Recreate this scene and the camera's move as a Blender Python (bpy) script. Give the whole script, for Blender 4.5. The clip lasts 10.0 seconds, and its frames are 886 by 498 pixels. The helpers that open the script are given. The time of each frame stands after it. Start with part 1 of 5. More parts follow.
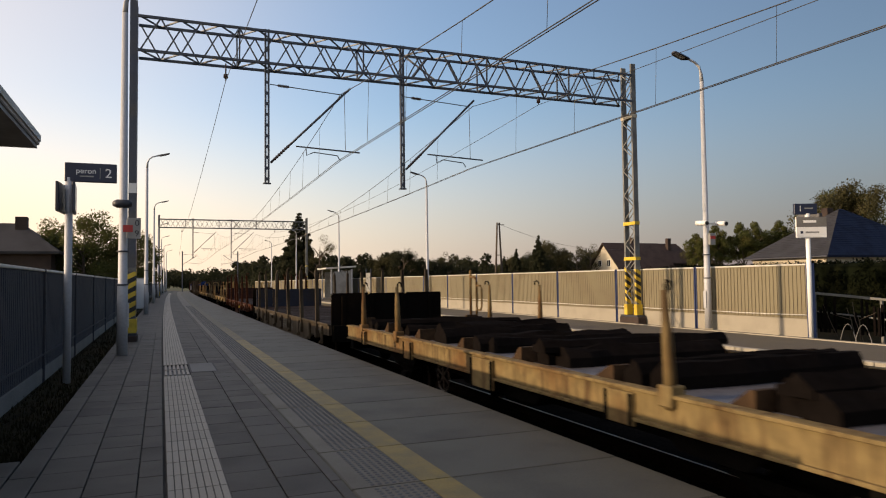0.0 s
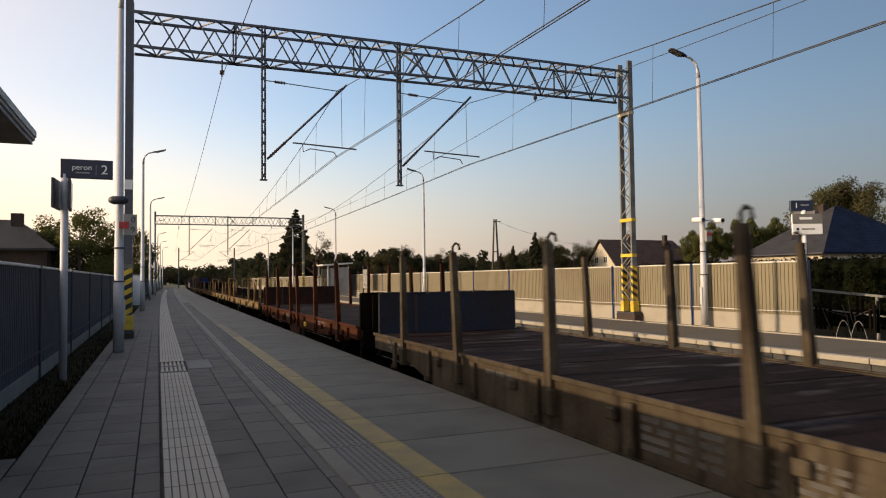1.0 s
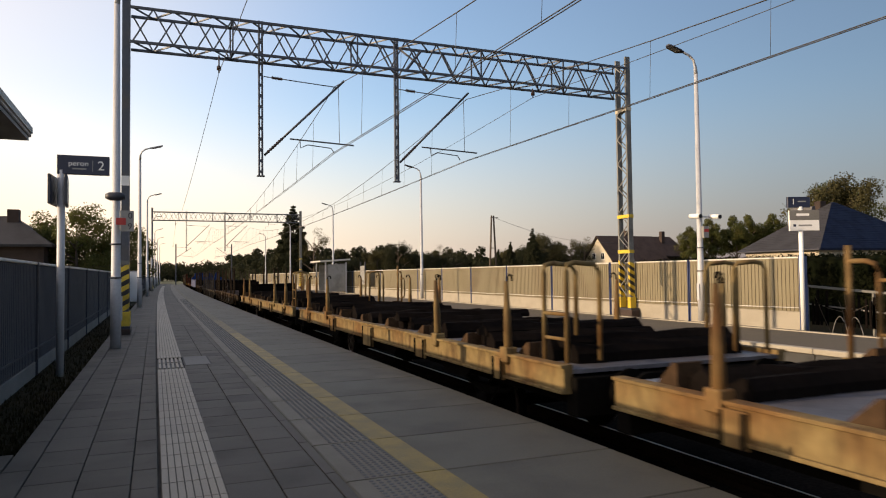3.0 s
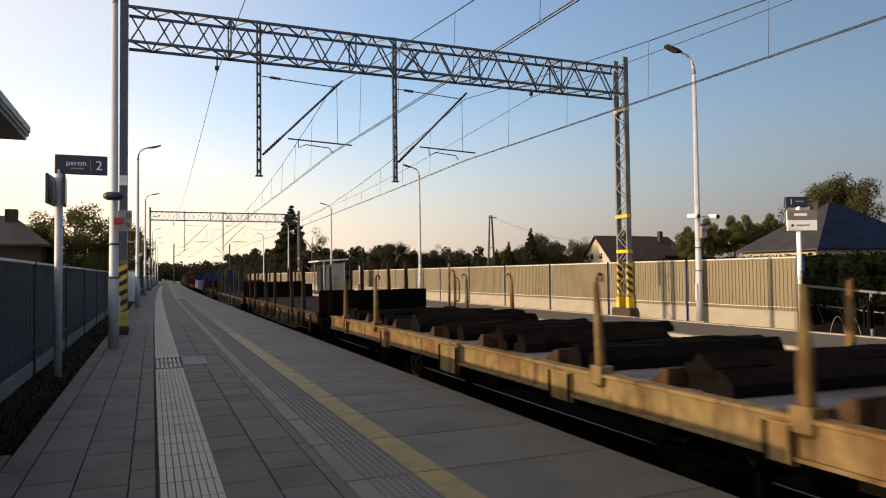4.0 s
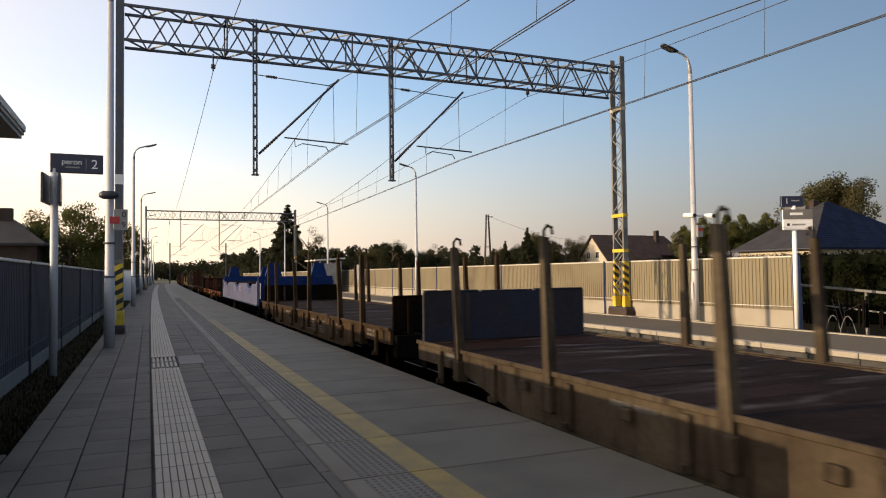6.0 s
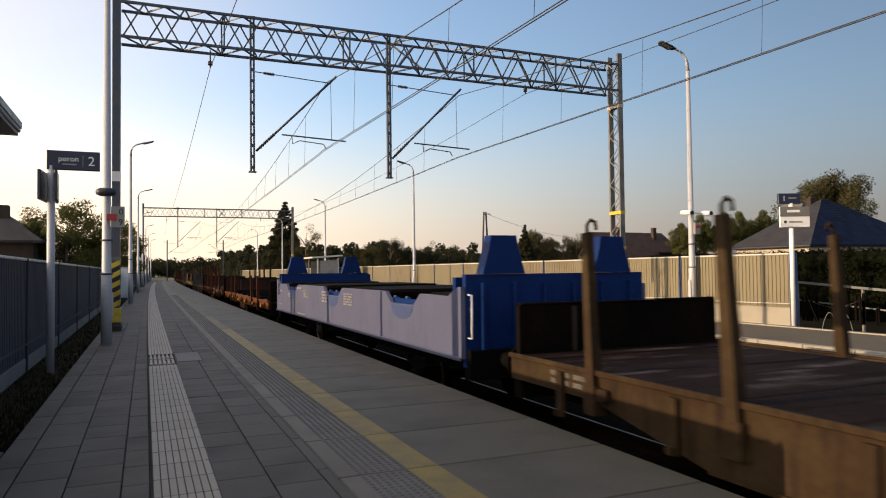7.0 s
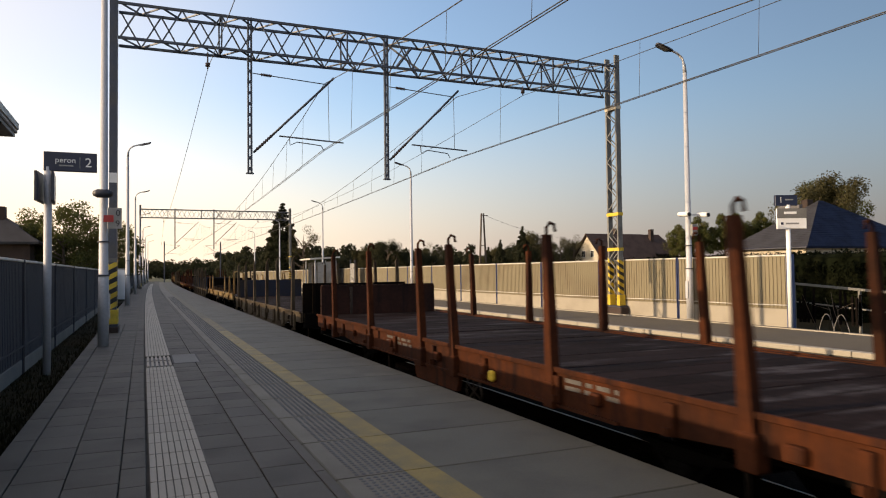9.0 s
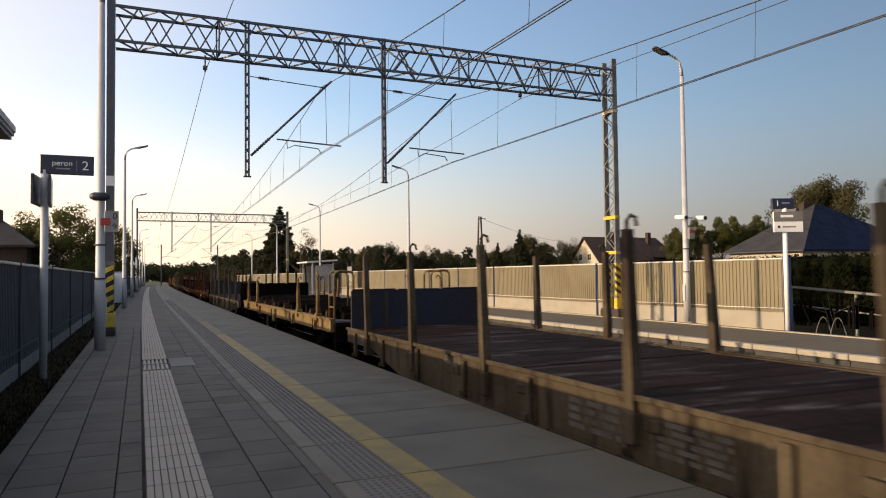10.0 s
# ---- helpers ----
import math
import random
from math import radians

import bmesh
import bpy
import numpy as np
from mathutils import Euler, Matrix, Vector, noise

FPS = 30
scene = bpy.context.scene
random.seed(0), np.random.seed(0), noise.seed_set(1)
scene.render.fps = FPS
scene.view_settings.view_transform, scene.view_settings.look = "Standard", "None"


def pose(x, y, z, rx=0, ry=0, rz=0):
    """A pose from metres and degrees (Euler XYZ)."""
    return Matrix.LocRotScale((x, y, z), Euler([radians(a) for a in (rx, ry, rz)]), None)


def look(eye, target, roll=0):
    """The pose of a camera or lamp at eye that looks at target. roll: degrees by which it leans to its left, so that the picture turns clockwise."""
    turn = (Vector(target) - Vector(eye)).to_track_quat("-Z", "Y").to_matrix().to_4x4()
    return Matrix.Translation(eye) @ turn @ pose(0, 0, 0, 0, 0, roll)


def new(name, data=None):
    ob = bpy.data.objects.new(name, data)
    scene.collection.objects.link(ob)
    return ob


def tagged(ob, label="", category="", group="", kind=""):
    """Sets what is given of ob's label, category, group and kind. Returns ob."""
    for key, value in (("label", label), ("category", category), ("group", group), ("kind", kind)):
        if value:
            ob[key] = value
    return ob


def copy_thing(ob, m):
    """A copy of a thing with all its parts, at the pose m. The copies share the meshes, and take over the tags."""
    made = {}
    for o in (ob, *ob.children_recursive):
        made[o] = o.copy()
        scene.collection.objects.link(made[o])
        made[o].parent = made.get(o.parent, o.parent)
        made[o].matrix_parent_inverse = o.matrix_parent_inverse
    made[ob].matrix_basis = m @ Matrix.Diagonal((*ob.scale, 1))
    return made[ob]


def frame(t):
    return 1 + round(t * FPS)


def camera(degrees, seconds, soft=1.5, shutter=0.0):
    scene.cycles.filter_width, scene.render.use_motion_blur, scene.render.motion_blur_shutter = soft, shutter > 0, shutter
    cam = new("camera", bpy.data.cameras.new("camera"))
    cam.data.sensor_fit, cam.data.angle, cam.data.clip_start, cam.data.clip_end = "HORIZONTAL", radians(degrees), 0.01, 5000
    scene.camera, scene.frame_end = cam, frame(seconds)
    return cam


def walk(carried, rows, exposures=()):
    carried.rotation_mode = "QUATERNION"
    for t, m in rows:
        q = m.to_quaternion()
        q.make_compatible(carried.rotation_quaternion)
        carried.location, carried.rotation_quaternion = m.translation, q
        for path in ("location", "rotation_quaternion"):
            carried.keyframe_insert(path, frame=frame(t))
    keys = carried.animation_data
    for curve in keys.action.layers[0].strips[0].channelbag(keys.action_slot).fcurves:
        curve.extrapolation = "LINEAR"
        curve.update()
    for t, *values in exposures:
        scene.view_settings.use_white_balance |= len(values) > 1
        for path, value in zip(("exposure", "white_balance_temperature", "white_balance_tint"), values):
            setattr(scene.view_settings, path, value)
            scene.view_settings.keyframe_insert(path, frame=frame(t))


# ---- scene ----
EYE = 1.42


def aim(yaw, pitch, roll):
    """Pose of the hand-held camera: degrees right of the track, up, and lean."""
    return pose(0, 0, EYE, 90 + pitch, 0, -yaw) @ pose(0, 0, 0, 0, 0, roll)


cam = camera(65.04, 10.0, soft=1.1, shutter=0.1)
walk(cam, [(t, aim(a, b, c)) for t, a, b, c in (
    (0, 22.200, 2.639, -0.67),
    (0.5, 22.328, 2.490, -0.67),
    (1, 22.459, 2.362, -0.67),
    (1.5, 22.547, 2.284, -0.67),
    (2, 22.586, 2.199, -0.67),
    (2.5, 22.610, 2.085, -0.67),
    (4, 22.805, 2.035, -0.67),
    (4.5, 22.863, 2.023, -0.67),
    (5, 22.926, 2.044, -0.67),
    (5.5, 22.995, 2.050, -0.67),
    (7, 23.285, 1.730, -0.67),
    (7.5, 23.352, 1.760, -0.67),
    (8, 23.409, 1.782, -0.67),
    (8.5, 23.422, 1.800, -0.67),
    (9, 23.491, 1.852, -0.67),
    (9.5, 23.587, 1.946, -0.67),
    (10, 23.709, 2.111, -0.67),
)], exposures=[(0, 0.37, 8950, 17), (1.2, 0.47, 8950, 17), (2.5, 0.57, 8950, 17), (5, 0.59, 8950, 17), (7.5, 0.63, 8950, 17), (10, 0.62, 8950, 17)])

# ---- light ----
SUN_EL, SUN_AZ = 14.3, -82.6      # degrees; azimuth clockwise from +y
world = bpy.data.worlds.new("world")
scene.world = world
world.use_nodes = True
wn = world.node_tree.nodes
sky = wn.new("ShaderNodeTexSky")
sky.sky_type = "NISHITA"
sky.sun_disc = False
sky.sun_elevation, sky.sun_rotation = radians(SUN_EL), radians(SUN_AZ)
sky.air_density, sky.dust_density, sky.ozone_density = 1.0, 1.0, 4.2
# warm haze low over the horizon, and a broad hazy glow round the low sun
_e, _a = radians(SUN_EL), radians(SUN_AZ)
SUNWARD = (math.sin(_a) * math.cos(_e), math.cos(_a) * math.cos(_e), math.sin(_e))
wl = world.node_tree.links
wc, sep, low = wn.new("ShaderNodeTexCoord"), wn.new("ShaderNodeSeparateXYZ"), wn.new("ShaderNodeMapRange")
wl.new(wc.outputs["Generated"], sep.inputs[0])
wl.new(sep.outputs["Z"], low.inputs["Value"])
low.interpolation_type = "SMOOTHSTEP"
for key, v in (("From Min", -0.02), ("From Max", 0.26), ("To Min", 0.85), ("To Max", 0.0)):
    low.inputs[key].default_value = v
veil, whole = wn.new("ShaderNodeMapRange"), wn.new("ShaderNodeMath")
veil.interpolation_type = "SMOOTHSTEP"
for key, v in (("From Min", -0.2), ("From Max", 0.6), ("To Min", 0.0), ("To Max", 0.5)):
    veil.inputs[key].default_value = v
whole.operation, whole.use_clamp = "ADD", True
wl.new(low.outputs[0], whole.inputs[0])
wl.new(veil.outputs[0], whole.inputs[1])
haze = wn.new("ShaderNodeMix")
haze.data_type = "RGBA"
wl.new(whole.outputs[0], haze.inputs["Factor"])
wl.new(sky.outputs[0], haze.inputs["A"])
dot, glow = wn.new("ShaderNodeVectorMath"), wn.new("ShaderNodeMapRange")
dot.operation, dot.inputs[1].default_value = "DOT_PRODUCT", SUNWARD
wl.new(wc.outputs["Generated"], dot.inputs[0])
wl.new(dot.outputs["Value"], glow.inputs["Value"])
wl.new(dot.outputs["Value"], veil.inputs["Value"])
glow.interpolation_type = "SMOOTHSTEP"
for key, v in (("From Min", -0.85), ("From Max", 0.25), ("To Min", 0.074), ("To Max", 0.285)):
    glow.inputs[key].default_value = v
warm = wn.new("ShaderNodeMix")
warm.data_type = "RGBA"
warm.inputs["A"].default_value, warm.inputs["B"].default_value = (1.72, 1.63, 2.15, 1), (3.0, 2.75, 2.5, 1)
side = wn.new("ShaderNodeMapRange")
side.inputs["From Min"].default_value, side.inputs["From Max"].default_value = -0.7, 0.2
wl.new(dot.outputs["Value"], side.inputs["Value"])
wl.new(side.outputs[0], warm.inputs["Factor"])
wl.new(warm.outputs["Result"], haze.inputs["B"])
wl.new(haze.outputs["Result"], wn["Background"].inputs["Color"])
wl.new(glow.outputs[0], wn["Background"].inputs["Strength"])
sun = new("sun", bpy.data.lights.new("sun", "SUN"))
sun.data.energy, sun.data.angle, sun.data.color = 3.3, radians(0.4), (1.0, 0.87, 0.70)
sun.matrix_world = look((0, 0, 0), (-math.sin(_a) * math.cos(_e), -math.cos(_a) * math.cos(_e), -math.sin(_e)))


# ---- materials ----
def material(name, base, rough=0.7, metal=0.0, vary=0.25, fine=60.0, broad=1.5, bump=0.15, other=None, amount=0.5, per_piece=0.0, spec=0.5, streak=None, pale_sheen=None):
    """Two scales of noise over a base colour, an optional second colour in stains, and fine relief."""
    m = bpy.data.materials.new(name)
    m.use_nodes = True
    n, l = m.node_tree.nodes, m.node_tree.links
    bsdf = n["Principled BSDF"]
    bsdf.inputs["Roughness"].default_value, bsdf.inputs["Metallic"].default_value = rough, metal
    bsdf.inputs["Specular IOR Level"].default_value = spec
    geo = n.new("ShaderNodeTexCoord")
    place = geo.outputs["Object"]
    if per_piece:
        # each piece takes its own stretch of the pattern
        own, far, shift = n.new("ShaderNodeObjectInfo"), n.new("ShaderNodeVectorMath"), n.new("ShaderNodeVectorMath")
        far.operation, far.inputs[1].default_value = "MULTIPLY", (31.0, 17.0, 23.0)
        shift.operation = "ADD"
        l.new(own.outputs["Random"], far.inputs[0]), l.new(far.outputs[0], shift.inputs[0]), l.new(place, shift.inputs[1])
        place = shift.outputs[0]
    a, b = n.new("ShaderNodeTexNoise"), n.new("ShaderNodeTexNoise")
    for node, size, detail in ((a, fine, 4), (b, broad, 5)):
        node.inputs["Scale"].default_value, node.inputs["Detail"].default_value = size, detail
        l.new(place, node.inputs["Vector"])
    mix = n.new("ShaderNodeMix")
    mix.data_type = "RGBA"
    mix.inputs["A"].default_value = (*base, 1)
    mix.inputs["B"].default_value = (*(other or [c * 0.6 for c in base]), 1)
    ramp = n.new("ShaderNodeMapRange")
    ramp.inputs["From Min"].default_value, ramp.inputs["From Max"].default_value = 0.62 - 0.3 * amount, 0.72
    l.new(b.outputs["Fac"], ramp.inputs["Value"])
    l.new(ramp.outputs[0], mix.inputs["Factor"])
    value = n.new("ShaderNodeMapRange")
    value.inputs["From Min"].default_value, value.inputs["From Max"].default_value = 0.25, 0.75
    value.inputs["To Min"].default_value, value.inputs["To Max"].default_value = 1 - vary, 1 + vary
    l.new(a.outputs["Fac"], value.inputs["Value"])
    hsv = n.new("ShaderNodeHueSaturation")
    colour = mix.outputs["Result"]
    if streak:
        # runs of rust and dirt down the sheet metal
        mp, sn, sr, sm = n.new("ShaderNodeMapping"), n.new("ShaderNodeTexNoise"), n.new("ShaderNodeMapRange"), n.new("ShaderNodeMix")
        mp.inputs["Scale"].default_value = (5, 5, 0.7)
        sn.inputs["Scale"].default_value, sn.inputs["Detail"].default_value = 1.6, 6
        sr.inputs["From Min"].default_value, sr.inputs["From Max"].default_value = 0.5, 0.68
        sr.inputs["To Max"].default_value = 0.85
        sm.data_type = "RGBA"
        sm.inputs["B"].default_value = (*streak, 1)
        l.new(geo.outputs["Object"], mp.inputs["Vector"]), l.new(mp.outputs[0], sn.inputs["Vector"])
        l.new(sn.outputs["Fac"], sr.inputs["Value"]), l.new(sr.outputs[0], sm.inputs["Factor"])
        l.new(colour, sm.inputs["A"])
        colour = sm.outputs["Result"]
    if pale_sheen:
        # pale patches drawn out across the boards, painted in for wet sky reflections
        mp, sn, sr, sm = n.new("ShaderNodeMapping"), n.new("ShaderNodeTexNoise"), n.new("ShaderNodeMapRange"), n.new("ShaderNodeMix")
        mp.inputs["Scale"].default_value = (0.7, 3.0, 1)
        sn.inputs["Scale"].default_value, sn.inputs["Detail"].default_value = 1.3, 6
        sr.inputs["From Min"].default_value, sr.inputs["From Max"].default_value = 0.56, 0.72
        sr.inputs["To Max"].default_value = 0.9
        sm.data_type = "RGBA"
        sm.inputs["B"].default_value = (*pale_sheen, 1)
        l.new(place, mp.inputs["Vector"]), l.new(mp.outputs[0], sn.inputs["Vector"])
        l.new(sn.outputs["Fac"], sr.inputs["Value"]), l.new(sr.outputs[0], sm.inputs["Factor"])
        l.new(colour, sm.inputs["A"])
        colour = sm.outputs["Result"]
    l.new(colour, hsv.inputs["Color"])
    gloss = n.new("ShaderNodeMapRange")
    gloss.inputs["To Min"].default_value, gloss.inputs["To Max"].default_value = max(0.02, rough - 0.12), min(1.0, rough + 0.12)
    l.new(b.outputs["Fac"], gloss.inputs["Value"])
    l.new(gloss.outputs[0], bsdf.inputs["Roughness"])
    last = value.outputs[0]
    if per_piece:
        info, spread, mul = n.new("ShaderNodeObjectInfo"), n.new("ShaderNodeMapRange"), n.new("ShaderNodeMath")
        spread.inputs["To Min"].default_value, spread.inputs["To Max"].default_value = 1 - per_piece, 1 + per_piece
        l.new(info.outputs["Random"], spread.inputs["Value"])
        mul.operation = "MULTIPLY"
        l.new(last, mul.inputs[0]), l.new(spread.outputs[0], mul.inputs[1])
        last = mul.outputs[0]
    l.new(last, hsv.inputs["Value"])
    l.new(hsv.outputs[0], bsdf.inputs["Base Color"])
    if bump:
        bp = n.new("ShaderNodeBump")
        bp.inputs["Strength"].default_value, bp.inputs["Distance"].default_value = bump, 0.01
        l.new(a.outputs["Fac"], bp.inputs["Height"])
        l.new(bp.outputs[0], bsdf.inputs["Normal"])
    return m



def leafy(m, share=0.4):
    """Leaves let some light through."""
    n, l = m.node_tree.nodes, m.node_tree.links
    bsdf, out = n["Principled BSDF"], n["Material Output"]
    thin, mix = n.new("ShaderNodeBsdfTranslucent"), n.new("ShaderNodeMixShader")
    l.new(bsdf.inputs["Base Color"].links[0].from_socket, thin.inputs["Color"])
    mix.inputs[0].default_value = share
    l.new(bsdf.outputs[0], mix.inputs[1]), l.new(thin.outputs[0], mix.inputs[2]), l.new(mix.outputs[0], out.inputs["Surface"])
    return m


